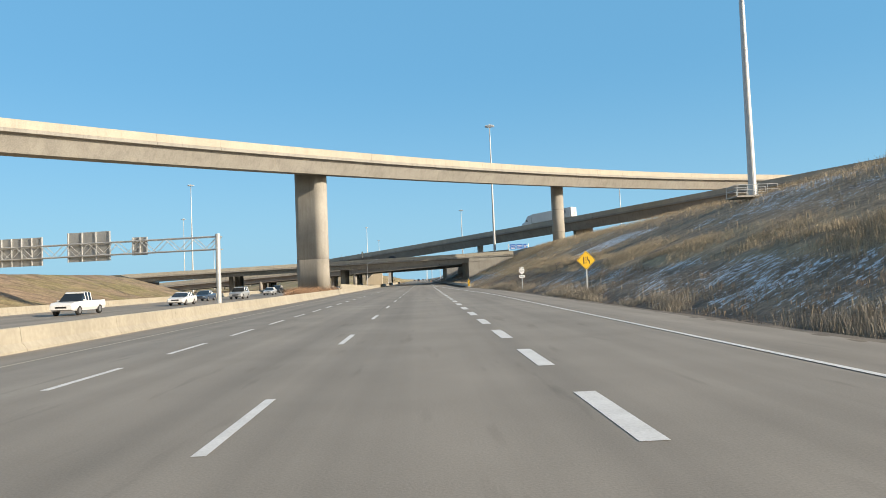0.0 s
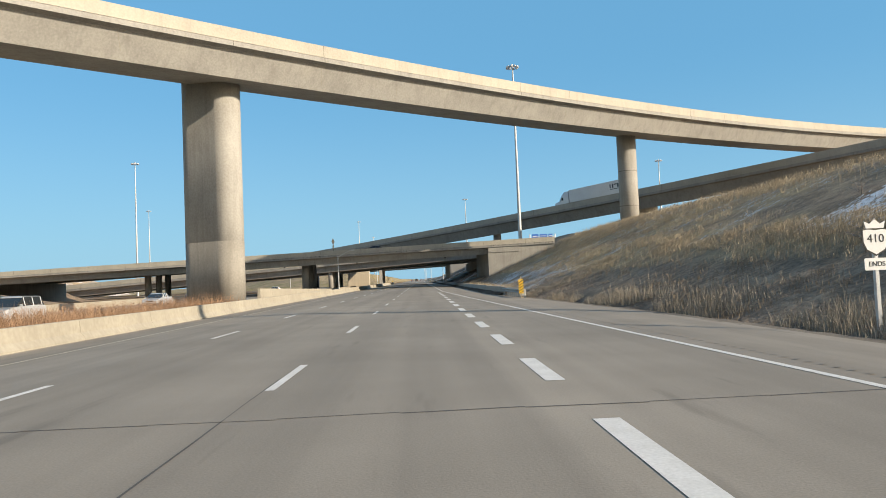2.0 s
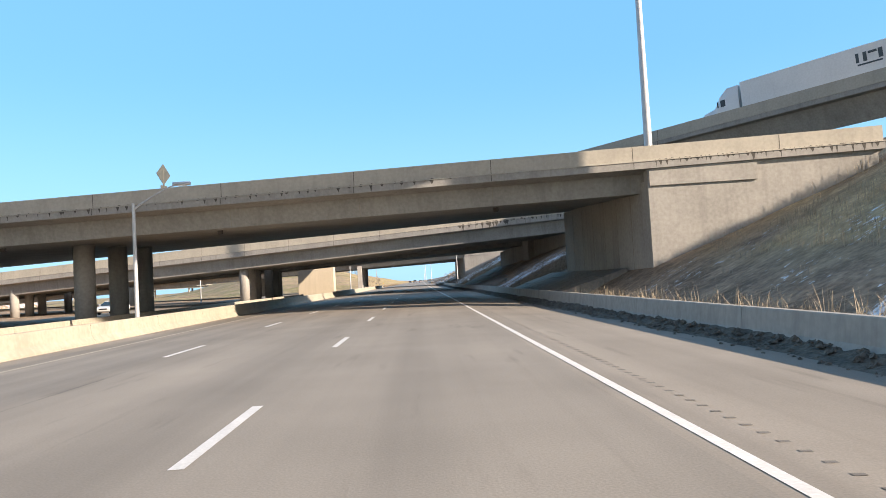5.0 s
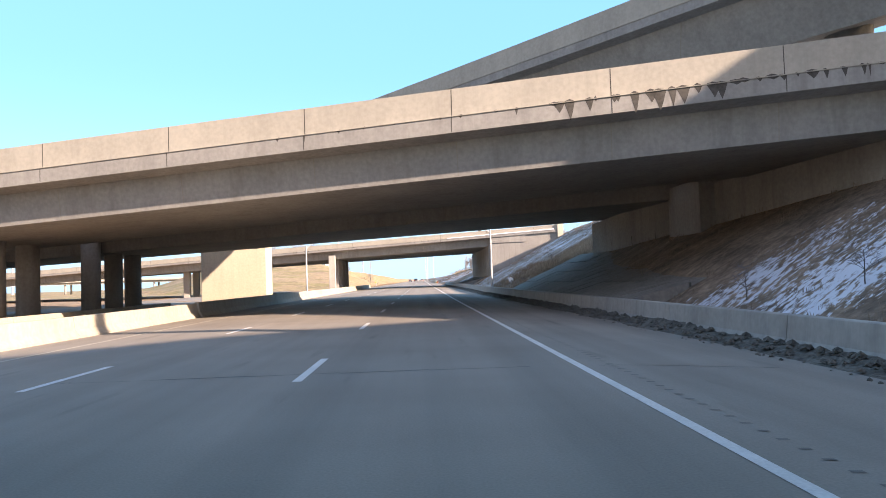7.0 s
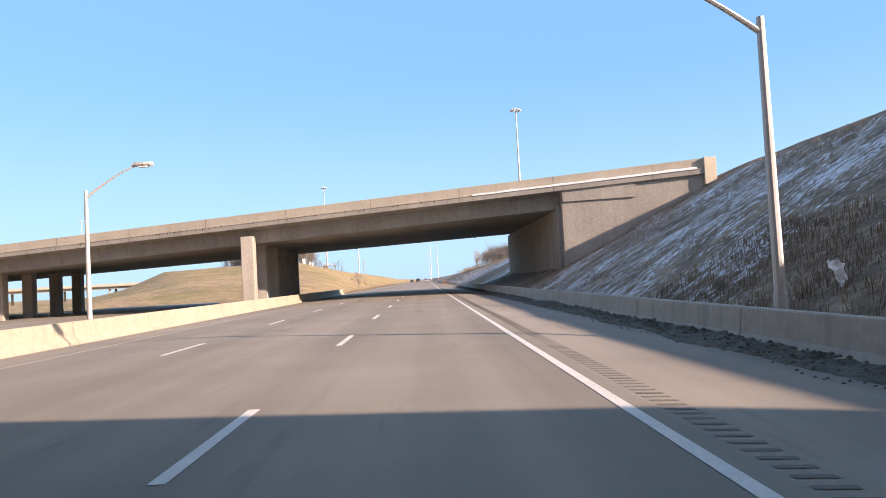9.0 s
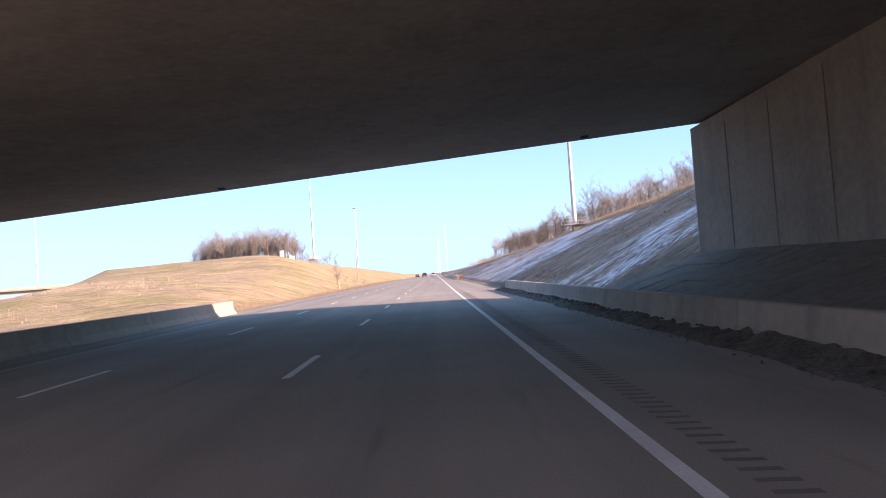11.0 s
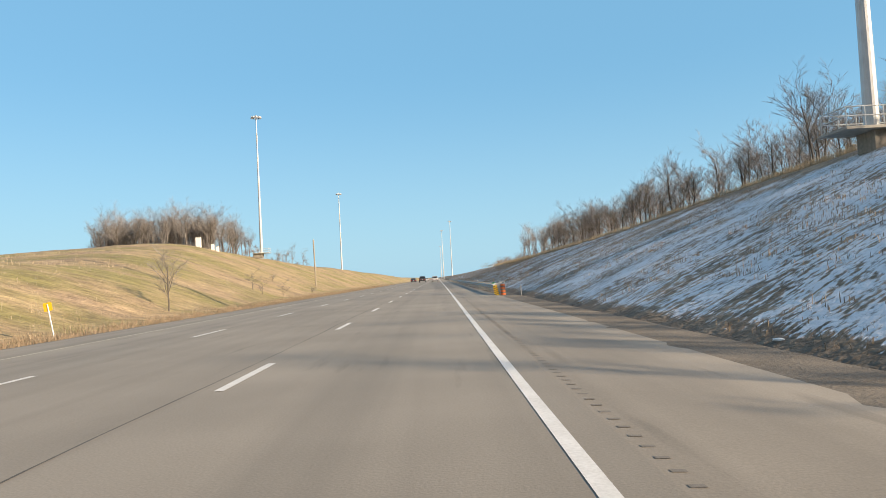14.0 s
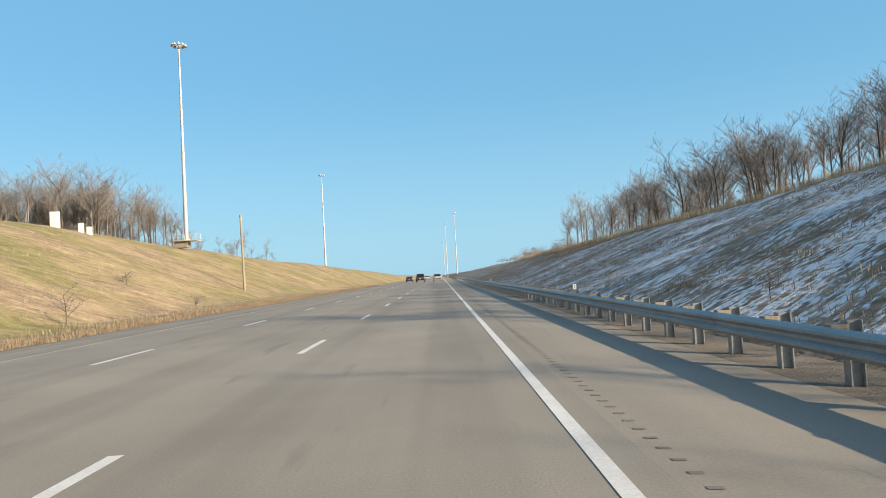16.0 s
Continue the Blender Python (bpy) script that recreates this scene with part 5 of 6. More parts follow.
def car(kind, mat, x, y, z, heading, label, group=""):
    """heading: degrees; 0 faces +y."""
    hw, r, (yr, yf), rows, cabin = SHAPES[kind]
    t = thing("pickup_truck" if kind == "pickup" else "car", label, "pickup truck" if kind == "pickup" else "car", group)
    secs = []
    for k, (yy, b, top) in enumerate(rows):
        n = 0.86 if k in (0, len(rows) - 1) else 1.0
        w = hw * n
        secs.append([(-w * 0.92, yy, b), (-w, yy, b + (top - b) * 0.3), (-w, yy, b + (top - b) * 0.75), (-w * 0.92, yy, top), (w * 0.92, yy, top), (w, yy, b + (top - b) * 0.75), (w, yy, b + (top - b) * 0.3), (w * 0.92, yy, b)])
    vs, fs = loft(secs)
    body = part("body", mesh_of("body", vs, fs, mat), t)
    belt = float(np.interp(0, [q[0] for q in rows], [q[2] for q in rows]))
    sc = [[(s * hw * wf, yy, belt + (h * zf) - 0.03) for s, wf, zf in ((-1, 0.9, 0), (-1, 0.9 - 0.15 * (h > 0.1), 1), (1, 0.9 - 0.15 * (h > 0.1), 1), (1, 0.9, 0))] for yy, h in cabin]
    vs, fs = loft(sc)
    part("cabin_glass", mesh_of("cabin_glass", vs, fs, GLASS), t, "dark glass around the cabin")
    (ya, ha), (yb, hb) = cabin[1], cabin[2]
    sc = [[(s * hw * w, yy, belt + h - 0.03 + dz) for s, w, dz in ((-1, 0.76, -0.06), (-1, 0.70, 0.02), (1, 0.70, 0.02), (1, 0.76, -0.06))] for yy, h in ((ya - 0.12, ha - 0.03), (ya + 0.1, ha + 0.01), (yb - 0.1, hb + 0.01), (yb + 0.12, hb - 0.04))]
    vs, fs = loft(sc)
    part("roof", mesh_of("roof", vs, fs, mat), t)
    for yy in (ya, (ya + yb) / 2, yb):
        for s in (-1, 1):
            vs, fs = tube([(s * hw * 0.905, yy, belt - 0.02), (s * hw * 0.755, yy, belt + ha - 0.04)], [0.035, 0.035], 5)
            part("pillar", mesh_of("pillar", vs, fs, mat), t)
    front, back = rows[-1], rows[0]
    for s in (-1, 1):
        part("headlight", bm_mesh("headlight", box_bm(0.36, 0.1, 0.14, (s * hw * 0.62, front[0] - 0.08, front[2] - 0.1), 0.03), LAMPGLASS), t)
        part("tail_light", bm_mesh("tail_light", box_bm(0.22, 0.08, 0.24, (s * hw * 0.7, back[0] + 0.03, back[2] - 0.28), 0.02), REDLENS), t)
        part("mirror", bm_mesh("mirror", box_bm(0.18, 0.1, 0.13, (s * (hw + 0.06), cabin[3][0] - 0.25, belt), 0.03), mat), t)
        for yy in (yr, yf):
            wheel(t, s * (hw - 0.1), yy, r, 0.22)
    part("grille", bm_mesh("grille", box_bm(hw * 0.9, 0.06, 0.16, (0, front[0] - 0.02, front[1] + 0.1), 0.02), BLACK), t)
    part("bumper", bm_mesh("bumper", box_bm(hw * 1.7, 0.12, 0.18, (0, back[0] + 0.02, back[1] - 0.02), 0.04), BLACK if kind != "sedan" else mat), t)
    part("plate", bm_mesh("plate", box_bm(0.32, 0.02, 0.12, (0, back[0] - 0.03, back[1] + 0.2), 0.004), SIGNWHITE), t)
    if kind == "pickup":
        part("bed", bm_mesh("bed", box_bm(1.5, 1.85, 0.03, (0, -1.85, 1.16), 0.005), BLACK), t)
    t.matrix_basis = pose(x, y, z, 0, 0, heading)
    return t


OZ = -0.375
car("pickup", WHITE_PAINT, -28.5, 57, OZ, 180, "white pickup truck on the opposite lanes")
car("sedan", WHITE_PAINT, -26.8, 77, OZ, 180, "white hatchback on the opposite lanes")
car("sedan", BLUE_PAINT, -30.5, 97, OZ, 180, "dark blue sedan on the opposite lanes")
car("suv", SILVER_PAINT, -27.0, 102, OZ, 180, "silver sport utility car on the opposite lanes")
car("sedan", SILVER_PAINT, -29.5, 134, OZ, 180, "silver sedan in the shade of the overpass")
car("suv", DARK_PAINT, -33.5, 160, OZ, 180, "dark car nearing the overpass piers")
car("sedan", WHITE_PAINT, -33.0, 214, OZ, 180, "white sedan between two overpasses")
car("pickup", DARK_PAINT, -3.7, 596, 0.0, 0, "dark pickup truck far ahead in the middle lane", "traffic ahead")
car("suv", SILVER_PAINT, 0.05, 606, 0.0, 0, "silver hatchback far ahead in the slow lane", "traffic ahead")
car("sedan", DARK_PAINT, -7.3, 622, 0.0, 0, "dark sedan far ahead in the fast lane", "traffic ahead")
car("suv", WHITE_PAINT, 0.1, 655, 0.0, 0, "white car far ahead in the slow lane", "traffic ahead")
car("sedan", SILVER_PAINT, -3.7, 680, 0.0, 0, "pale sedan far ahead in the middle lane", "traffic ahead")
car("sedan", BLUE_PAINT, -8, OVC[0](-8) + 5, OVC[2](-8) - 0.82, 90, "dark sedan driving along the low overpass")
car("suv", BLUE_PAINT, 33.0, FLY[0](33) + 6.0, FLY[2](33) - 0.98, -60, "dark car crossing the tall flyover")
car("suv", RED_PAINT, -88, 452, OZ, 200, "red van far off on the opposite lanes")


def semi(x, y, z, heading, pitch):
    t = thing("semi_truck", "white tractor with a long white box trailer", "semi truck")
    wall = WHITE_TRAILER
    tr = part("trailer", bm_mesh("trailer", box_bm(2.6, 14.6, 2.75, (0, -8.2, 1.2), 0.04), wall), t, "white box trailer with dark emblem bars")
    for k in range(12):
        part("rib", bm_mesh("rib", box_bm(0.02, 0.05, 2.5, (-1.305, -14.9 + k * 1.2, 1.32)), wall), tr)
    for k, (w, hgt) in enumerate(((0.35, 0.85), (0.7, 0.22), (0.3, 0.85), (0.25, 0.85))):
        part("emblem_bar", bm_mesh("emblem_bar", box_bm(0.02, w, hgt, (-1.318, -13.4 + k * 0.62, 2.45 + (0.6 if k == 1 else 0))), SIGNGREY), tr)
    part("emblem_bar", bm_mesh("emblem_bar", box_bm(0.02, 2.0, 0.14, (-1.318, -12.5, 2.15)), SIGNGREY), tr)
    for s in (-0.65, 0.65):
        part("door", bm_mesh("door", box_bm(1.24, 0.04, 2.6, (s, -15.52, 1.27), 0.01), wall), tr)
        part("lock_rod", bm_mesh("lock_rod", box_bm(0.04, 0.05, 2.5, (s * 0.5, -15.56, 1.3)), SIGNGREY), tr)
    secs = [[(-w, yy, 0.6), (-w, yy, hh * 0.75), (-w * 0.86, yy, hh), (w * 0.86, yy, hh), (w, yy, hh * 0.75), (w, yy, 0.6)] for yy, w, hh in ((-0.6, 1.22, 3.8), (0.6, 1.22, 3.75), (1.4, 1.2, 3.0), (1.75, 1.18, 2.35), (2.1, 1.1, 1.95), (3.3, 0.98, 1.7), (3.5, 0.9, 1.2))]
    vs, fs = loft(secs)
    cab = part("cab", mesh_of("cab", vs, fs, WHITE_PAINT), t)
    part("windscreen", bm_mesh("windscreen", box_bm(2.0, 0.06, 0.85, (0, 0, 0), 0.02, m=pose(0, 1.68, 2.05, 38)), GLASS), cab)
    for s in (-1, 1):
        part("side_window", bm_mesh("side_window", box_bm(0.03, 0.8, 0.7, (s * 1.2, 0.9, 1.95), 0.01), GLASS), cab)
        part("mirror", bm_mesh("mirror", box_bm(0.1, 0.12, 0.6, (s * 1.45, 1.5, 1.9), 0.02), BLACK), cab)
        part("fuel_tank", cylinder_mesh("fuel_tank", 0.3, 0.3, 0.01, RIM, 8, 0.7, (s * 1.0, -0.8)), cab)
        for yy in (2.7, -1.9, -3.2, -13.0, -14.3):
            wheel(t, s * 1.08, yy, 0.5, 0.42)
    part("chassis", bm_mesh("chassis", box_bm(0.9, 18.0, 0.3, (0, -6.2, 0.75), 0.02), BLACK), t)
    t.matrix_basis = pose(x, y, z) @ pose(0, 0, 0, 0, 0, heading) @ pose(0, 0, 0, pitch, 0, 0)
    return t


SIGNGREY = material("dark_emblem_ink", (0.05, 0.07, 0.08), 0.5)
WHITE_TRAILER = varied("white_trailer_side", (0.70, 0.70, 0.68), (0.80, 0.80, 0.78), (0.4, 6.0), 0.5, 0.03)
tx = 34.0
slope_dir = Vector((-1, -(RMP[0](tx) - RMP[0](tx - 1)), 0))
semi(tx, RMP[0](tx) + 6.6, RMP[2](tx) - 0.96, math.degrees(math.atan2(-slope_dir.x, slope_dir.y)), math.degrees(math.atan(-0.085 / slope_dir.length)))


# ---- things on the left hill ----
def cabinet(x, y, w, h, label):
    t = thing("utility_cabinet", label, "utility cabinet", "cabinets on the hill", at=(x, y, ground_z(x, y) - 0.1))
    part("body", bm_mesh("body", box_bm(w, w * 0.7, h, (0, 0, 0), 0.03), SIGNWHITE), t)
    part("door", bm_mesh("door", box_bm(w * 0.9, 0.03, h * 0.85, (0, -w * 0.35 - 0.012, h * 0.08), 0.01), SIGNWHITE), t)
    part("cap", bm_mesh("cap", box_bm(w * 1.06, w * 0.76, 0.06, (0, 0, h), 0.01), SIGNBACK), t)


cabinet(-48.4, 528.8, 1.0, 2.1, "tall white utility cabinet on the hill")
cabinet(-46.2, 531.0, 0.6, 1.3, "small white utility cabinet on the hill")
cabinet(-45.3, 531.4, 0.6, 1.1, "low white utility cabinet on the hill")
wood = thing("utility_pole", "bare timber pole beside the road", "pole", at=(-24.4, 529.0, -0.6))
part("shaft", cylinder_mesh("shaft", 0.17, 0.12, 11.1, POST, 12), wood)
part("bolt", cylinder_mesh("bolt", 0.03, 0.03, 0.4, STEEL, 6, 10.4, (0.1, 0)), wood)
wood.rotation_euler = (radians(0.6), radians(-0.8), 0)
tagged(wood, "bare timber utility pole without wires")


# ---- trees ----
def bare_tree(seed, height, spread_f=1.0, counts=(11, 7, 5), lean=0.0, upright=0.15):
    """Trunk and limbs, and apart from them the fine twigs."""
    rng = random.Random(seed)
    wood_v, wood_f, twig_v, twig_f = [], [], [], []

    def grow(p, way, length, r, level):
        n = (4, 3, 2, 1, 1)[level]
        pts, rad = [p], [r]
        d = way.copy()
        for k in range(n):
            d = (d + Vector((rng.uniform(-1, 1), rng.uniform(-1, 1), rng.uniform(-0.3, 0.7))) * (0.10 + 0.06 * level)).normalized()
            pts.append(pts[-1] + d * (length / n))
            rad.append(r * (1 - 0.55 * (k + 1) / n))
        vs, fs = tube(pts, rad, 7 if level == 0 else 4 if level < 2 else 3, False)
        tv, tf = (wood_v, wood_f) if level < 2 else (twig_v, twig_f)
        o = len(tv)
        tv.extend(vs)
        tf.extend([tuple(i + o for i in f) for f in fs])
        if level >= len(counts):
            return
        for k in range(counts[level]):
            f = rng.uniform(0.32 if level == 0 else 0.2, 1.0)
            i = min(int(f * n), n - 1)
            base = pts[i].lerp(pts[i + 1], f * n - i)
            a = rng.uniform(0, 2 * math.pi)
            side = Vector((math.cos(a), math.sin(a), 0))
            w = (d * (0.6 + 0.35 * upright) + side * rng.uniform(0.5, 1.1) * spread_f * (0.85 + 0.2 * level) + Vector((0, 0, rng.uniform(0.0, 0.4) + 0.25 * upright))).normalized()
            grow(base, w, length * rng.uniform(0.40, 0.60), max(0.013, rad[i] * rng.uniform(0.38, 0.55)), level + 1)

    grow(Vector((0, 0, -0.3)), Vector((lean, 0, 1)), height * (0.62 + 0.16 * upright), height * 0.0125, 0)
    return mesh_of("trunk", wood_v, wood_f, BARK, True), mesh_of("crown", twig_v, twig_f, TWIG)


TREES = [bare_tree(s, h, sp) for s, h, sp in ((1, 8.0, 0.95), (2, 7.5, 1.1), (3, 8.2, 0.85), (4, 7.2, 1.1), (5, 7.8, 1.0), (6, 7.4, 0.9))]
SHRUBS = [bare_tree(s, h, 1.5, (7, 5, 3), upright=0.0) for s, h in ((11, 3.4), (12, 2.8), (13, 3.8))]


def place_tree(kind, x, y, scale, turn, name="bare_tree", label="leafless grey-brown tree in winter", group="", z=None):
    me = kind
    t = thing(name, label, "tree" if name == "bare_tree" else "shrub", group)
    part("trunk", me[0], t)
    part("crown", me[1], t)
    t.matrix_basis = pose(x, y, (ground_z(x, y) if z is None else z) - 0.1, 0, 0, turn) @ Matrix.Diagonal((scale, scale, scale * random.Random(int(x * 37 + y)).uniform(0.9, 1.15), 1))
    return t


def joined_wood(name, label, rows):
    """Many far trees in one object: rows of (kind, x, y, scale, turn)."""
    allv, allf, o = [], [], 0
    for kind, x, y, sc, turn in rows:
        m = pose(x, y, ground_z(x, y) - 0.1, 0, 0, turn) @ Matrix.Diagonal((sc, sc, sc, 1))
        a = np.array(m)
        for me in kind:
            co = np.empty(len(me.vertices) * 3)
            me.vertices.foreach_get("co", co)
            co = co.reshape(-1, 3) @ a[:3, :3].T + a[:3, 3]
            allv.append(co)
            allf.extend([tuple(i + o for i in p.vertices) for p in me.polygons])
            o += len(co)
    me = bpy.data.meshes.new(name)
    me.from_pydata(np.concatenate(allv).tolist(), [], allf)
    me.materials.append(TWIG)
    return tagged(new(name, me), label, "trees", kind="stuff")


LITE = [bare_tree(s, h, sp, (8, 5, 4)) for s, h, sp in ((31, 8.5, 0.9), (32, 7.5, 1.0), (33, 9.0, 0.8))]
backs = []
rng = random.Random(21)
y = 377.0
while y < 650:
    e = table(RIGHT_EDGE, y) + 1.2
    xc = e + table(CREST, y) / table(GRADE, y)
    for row in range(4 if y < 562 else 0):
        x = xc + 3.5 + row * 4.2 + rng.uniform(-1.6, 1.6)
        if row < 2 and y < 530 and (y > 425 or rng.random() < 0.4):
            place_tree(TREES[rng.randrange(6)], x, y + rng.uniform(-1.5, 1.5), rng.uniform(0.75, 1.02) * (1.0 if y > 440 else 0.68), rng.uniform(0, 360), group="wood on the ridge")
        else:
            backs.append((LITE[rng.randrange(3)], x, y + rng.uniform(-1.5, 1.5), rng.uniform(0.7, 1.0) * (1.0 if y > 440 else 0.7), rng.uniform(0, 360)))
        if row < 2 and rng.random() < 0.55:
            backs.append((SHRUBS[rng.randrange(3)], x - 1.5, y + rng.uniform(-2, 2), rng.uniform(0.6, 1.0), rng.uniform(0, 360)))
    if y >= 562:
        backs += [(SHRUBS[rng.randrange(3)], xc + rng.uniform(-1, 7), y + rng.uniform(-2, 2), rng.uniform(0.5, 0.9), rng.uniform(0, 360)) for k in range(3)]
    y += 2.3 if y < 562 else 4.0
joined_wood("woodland", "dense leafless wood behind the ridge", backs)
backs = []
for i in range(110):
    y = 541 + 40 * rng.random()
    x = -50 - (0.455 * (y - 370) - 50) * rng.random()
    if i % 3:
        place_tree(TREES[rng.randrange(6)], x, y, rng.uniform(1.05, 1.5), rng.uniform(0, 360), group="wood on the grassy hill")
for i in range(190):
    y = 542 + 48 * rng.random()
    x = -50 - (0.455 * (y - 370) - 50) * rng.random()
    backs.append((LITE[rng.randrange(3)] if i % 3 else SHRUBS[rng.randrange(3)], x, y, rng.uniform(0.9, 1.4), rng.uniform(0, 360)))
for i in range(60):
    x, y = -56 + 13 * rng.random(), 568 + 70 * rng.random()
    backs.append((LITE[rng.randrange(3)] if i % 3 == 0 else SHRUBS[rng.randrange(3)], x, y, rng.uniform(0.4, 0.75), rng.uniform(0, 360)))
joined_wood("woodland", "leafless wood on the grassy hilltop", backs)
place_tree(TREES[1], -17.5, 431.5, 0.66, 40, label="small leafless tree alone beside the road")
for x, y, s in ((-23.0, 474, 1.0), (-21.0, 471, 0.8), (-20.0, 478, 0.9), (-19.5, 497, 0.9), (-26.5, 500, 0.9), (15.5, 78, 0.75), (22, 88, 0.6), (12.8, 262, 0.5), (9.5, 214, 0.4), (10.5, 210, 0.38), (12, 205, 0.45), (9.2, 202, 0.45), (10.4, 199.5, 0.5), (13.5, 203, 0.4), (9.0, 256, 0.4), (8.2, 267, 0.35), (8.7, 448, 0.55), (9.4, 442, 0.5), (8.3, 455, 0.4), (28, 150, 0.5), (60, 120, 0.9), (68, 126, 1.0)):
    place_tree(SHRUBS[rng.randrange(3)], x, y, s, rng.uniform(0, 360), "bare_shrub", "leafless twiggy shrub on the grass bank")


# ---- grass ----
def tufts(name, label, spots, mat, blades=6, seed=3, thick=1.0):
    """Clumps of thin bent blades at (x, y, height)."""
    rng = random.Random(seed)
    vs, fs = [], []
    for x, y, h in spots:
        z = ground_z(x, y)
        for b in range(blades):
            a = rng.uniform(0, 6.283)
            px, py = x + rng.gauss(0, 0.16), y + rng.gauss(0, 0.16)
            hh = h * rng.uniform(0.55, 1.15)
            lean = rng.uniform(0.05, 0.75) * hh
            w = (0.005 + 0.006 * rng.random()) * thick
            ca, sa = math.cos(a), math.sin(a)
            k = len(vs)
            vs += [(px - sa * w, py + ca * w, z - 0.05), (px + sa * w, py - ca * w, z - 0.05), (px + ca * lean * 0.4 + sa * w * 0.8, py + sa * lean * 0.4 - ca * w * 0.8, z + hh * 0.6),
                   (px + ca * lean * 0.4 - sa * w * 0.8, py + sa * lean * 0.4 + ca * w * 0.8, z + hh * 0.6), (px + ca * lean, py + sa * lean, z + hh)]
            fs += [(k, k + 1, k + 2, k + 3), (k + 3, k + 2, k + 4)]
    return tagged(new(name, mesh_of(name, vs, fs, mat)), label, "grass", kind="stuff")


def scatter(seed, n, xf, y0, y1, h0, h1, keep=None):
    rng = random.Random(seed)
    out = []
    while len(out) < n:
        y = rng.uniform(y0, y1)
        x = xf(y, rng)
        if keep and noise.noise((x * 0.22, y * 0.22, seed)) < keep:
            n -= 1
            continue
        out.append((x, y, rng.uniform(h0, h1)))
    return out


E0 = lambda y: table(RIGHT_EDGE, y)
tufts("roadside_grass", "feathery grey-tan dead weeds along the shoulder", scatter(1, 7000, lambda y, r: E0(y) + 1.0 + abs(r.gauss(0, 1.0)), -10, 108, 0.1, 0.62, 0.02), WEED, 9, 1, 0.7)
tufts("roadside_grass", "low tangle of dead weeds at the bank's foot", scatter(21, 5000, lambda y, r: E0(y) + 1.0 + 5.5 * r.random(), -10, 108, 0.06, 0.22, -0.1), DULL_BLADE, 7, 21, 0.8)
tufts("straw_grass", "dense pale straw band across the bank", scatter(22, 13000, lambda y, r: E0(y) + 1.2 + min(13, max(5.2, r.gauss(8.6, 1.7))), -5, 112, 0.15, 0.5, -0.12), BLADE, 8, 22, 0.75)
tufts("straw_grass", "pale straw covering the upper bank", scatter(23, 9000, lambda y, r: E0(y) + 1.2 + 5 + 19 * r.random(), 104, 168, 0.15, 0.45, -0.15), BLADE, 7, 23, 0.8)
tufts("roadside_grass", "grey-tan dead weeds behind the shoulder barrier", scatter(24, 2600, lambda y, r: E0(y) + 1.0 + 5 * r.random(), 104, 132, 0.08, 0.4, -0.05), WEED, 8, 24, 0.7)
tufts("slope_grass", "dry tan grass on the bank", scatter(2, 9000, lambda y, r: E0(y) + 1.5 + 26 * r.random(), -5, 172, 0.08, 0.34, -0.02), WEED, 6, 2, 0.8)
tufts("slope_grass", "dry tan grass on the bank", scatter(3, 5200, lambda y, r: E0(y) + 1.0 + 17 * r.random(), 195, 300, 0.1, 0.26, -0.05), DULL_BLADE, 8, 3)
tufts("slope_grass", "dry tan grass on the bank", scatter(4, 15000, lambda y, r: E0(y) + 1.8 + 20 * r.random(), 345, 560, 0.06, 0.18, -0.02), DULL_BLADE, 6, 4)
tufts("ridge_grass", "tall pale grass along the ridge", scatter(5, 9000, lambda y, r: E0(y) + 1.2 + table(CREST, y) / table(GRADE, y) + r.gauss(0.3, 0.9), 345, 600, 0.4, 0.8), BLADE, 6, 5)
tufts("ridge_grass", "tall pale grass along the ridge", scatter(9, 4200, lambda y, r: E0(y) + 1.2 + table(CREST, y) / table(GRADE, y) + r.gauss(-2, 3), 20, 175, 0.35, 0.8), BLADE, 5, 9)
tufts("barrier_grass", "tall dry grass standing above the shoulder barrier", scatter(14, 900, lambda y, r: E0(y) + 0.8 + 0.9 * r.random(), 113, 174, 0.5, 1.15, 0.0), BLADE, 6, 14)
tufts("slope_brush", "dense dull brush on the shaded bank", scatter(15, 1500, lambda y, r: E0(y) + 1.0 + 8 * r.random(), 195, 207, 0.15, 0.5), DULL_BLADE, 9, 15)
tufts("slope_brush", "dense dull brush on the bank beside the lamp", scatter(16, 1500, lambda y, r: E0(y) + 1.0 + 6 * r.random(), 251, 272, 0.1, 0.38), DULL_BLADE, 9, 16)
tufts("slope_brush", "sunlit pale weeds on the bank above the paving", scatter(17, 1400, lambda y, r: E0(y) + 4 + 9 * r.random(), 246, 262, 0.25, 0.6), BLADE, 7, 17)
tufts("verge_grass", "dead weeds along the far shoulder", scatter(6, 8000, lambda y, r: -12.2 - abs(r.gauss(0, 2.2)), 352, 600, 0.08, 0.32), DULL_BLADE, 7, 6)
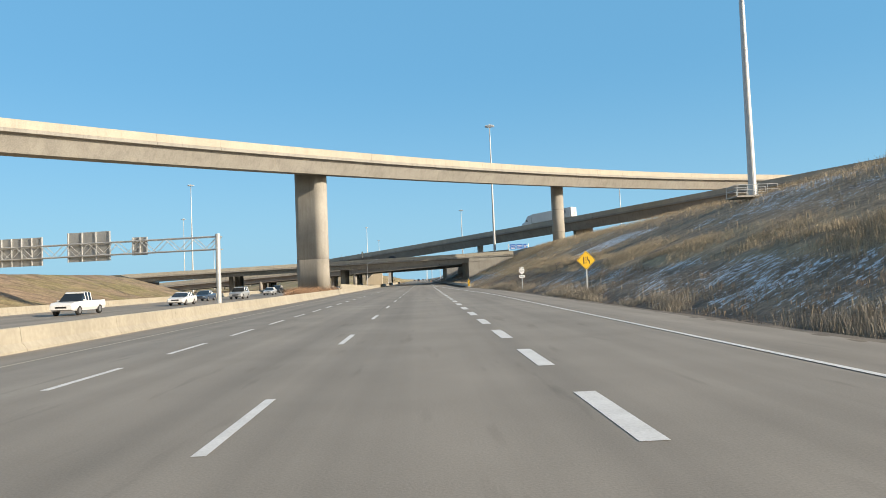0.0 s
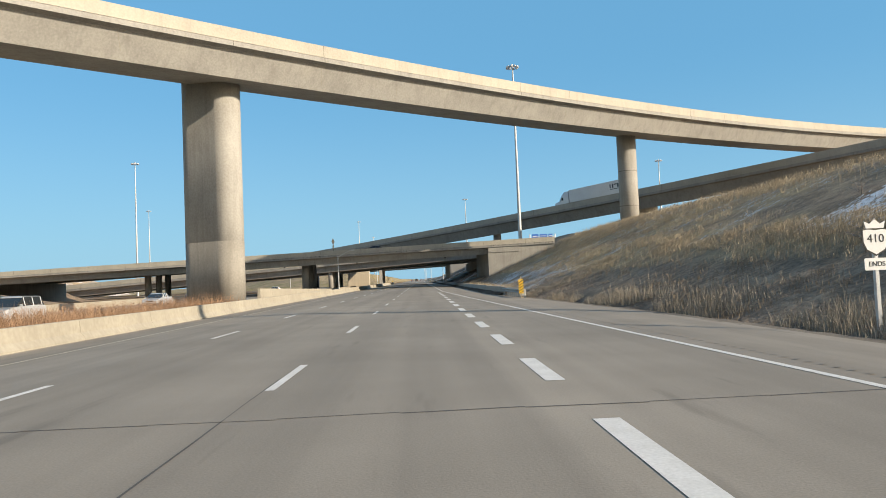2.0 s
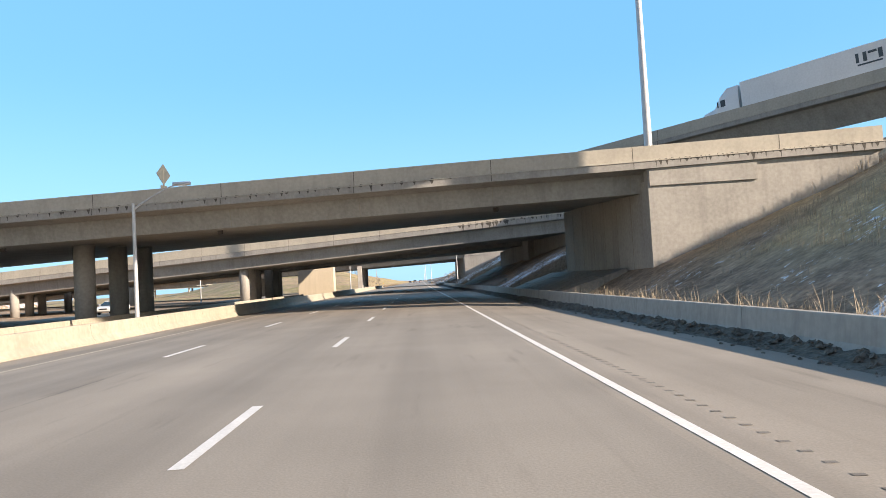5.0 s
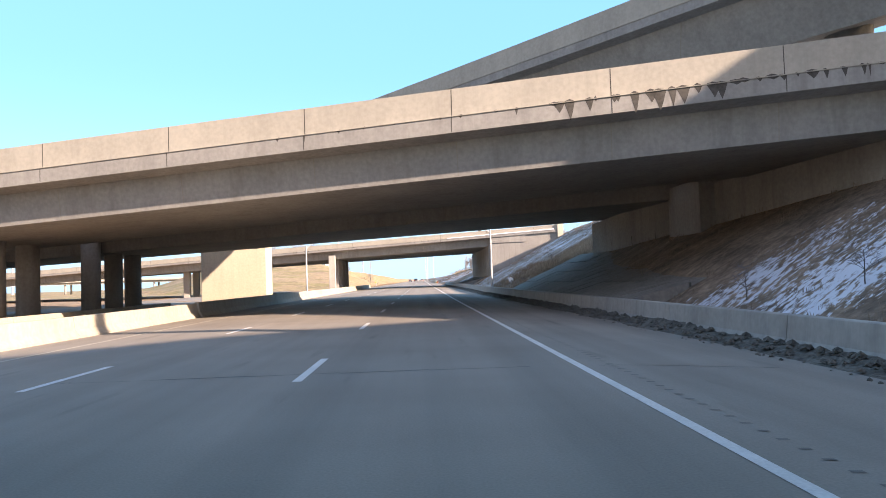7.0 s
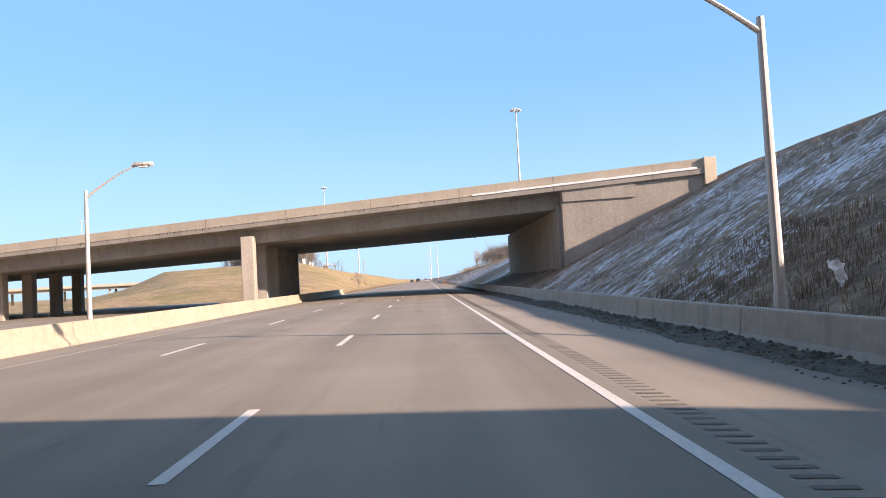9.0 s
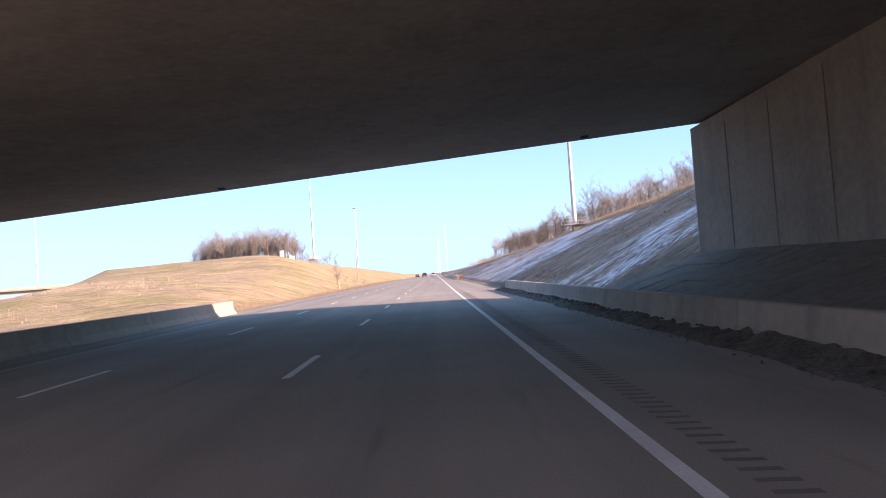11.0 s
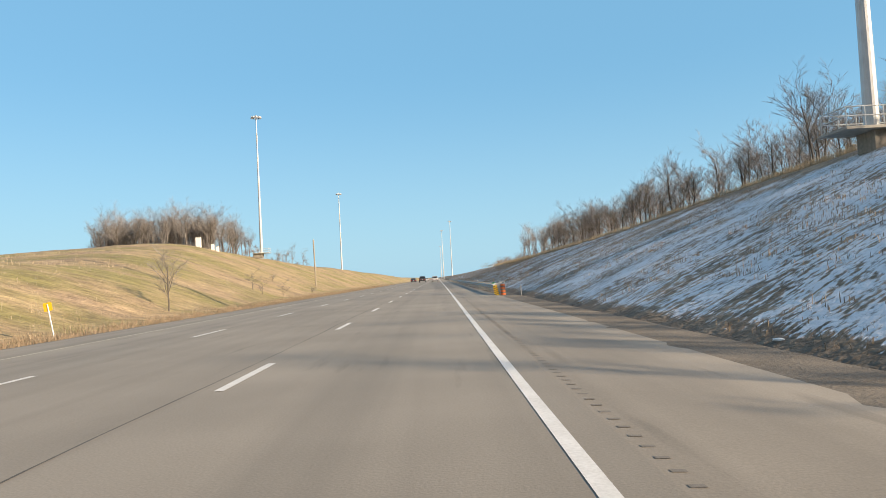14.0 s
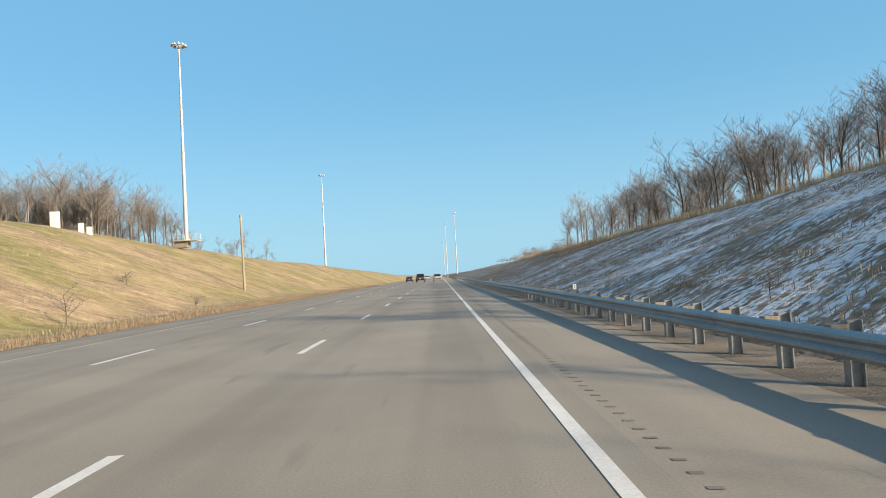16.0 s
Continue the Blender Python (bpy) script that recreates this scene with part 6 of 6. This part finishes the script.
tufts("hill_grass", "short yellow grass on the hill", scatter(7, 7000, lambda y, r: -13 - 45 * r.random(), 352, 600, 0.12, 0.35), BLADE, 5, 7)
tufts("median_brush", "reddish dead brush in the median", scatter(8, 3000, lambda y, r: -12.4 - min(5.5, 0.4 + 0.25 * (y - 69)) * r.random(), 69, 104, 0.6, 1.5), RUST_BLADE, 11, 8, 0.75)
tufts("median_grass", "sparse dead weeds in the median", scatter(10, 4200, lambda y, r: -12.2 - 8 * r.random(), 118, 345, 0.2, 0.55), BLADE, 6, 10)

# scraps along the verge
rng = random.Random(8)
for i in range(64):
    y = rng.choice([rng.uniform(5, 40), rng.uniform(352, 452), rng.uniform(352, 452)])
    left = i % 4 == 0 and y > 350
    x = (-11.6 - rng.random() * 1.2) if left else E0(y) + rng.uniform(0.2, 1.9)
    bm = bmesh.new()
    bmesh.ops.create_icosphere(bm, subdivisions=1, radius=1)
    for v in bm.verts:
        v.co *= 1 + 0.35 * noise.noise(v.co * 2 + Vector((i, 0, 0)))
    s = rng.uniform(0.03, 0.10)
    bm.transform(pose(0, 0, 0, 0, 0, rng.uniform(0, 180)) @ Matrix.Diagonal((s * 1.4, s, s * 0.4, 1)))
    o = new("litter", bm_mesh("litter", bm, SIGNWHITE if i % 3 == 1 else GRAVEL))
    o.location = (x, y, ground_z(x, y) + s * 0.18)
    tagged(o, "crumpled pale scrap lying on the verge" if i % 3 == 1 else "flat dirty stone lying on the verge", "litter", "scraps along the verge")


# a torn plastic sheet caught in the weeds above the barrier
bm = bmesh.new()
bmesh.ops.create_grid(bm, x_segments=9, y_segments=7, size=0.32)
for v in bm.verts:
    v.co.z = 0.16 * noise.noise(v.co * 5) + 0.1 * noise.noise(v.co * 11)
    v.co.x += 0.06 * noise.noise(v.co * 8 + Vector((4, 0, 0)))
bmesh.ops.solidify(bm, geom=bm.faces[:], thickness=0.004)
bag = new("plastic_sheet", bm_mesh("plastic_sheet", bm, SIGNWHITE))
bag.matrix_basis = pose(8.8, 262.5, ground_z(8.8, 262.5) + 0.2, 62, 10, 30)
tagged(bag, "torn white plastic sheet caught in the weeds", "litter")
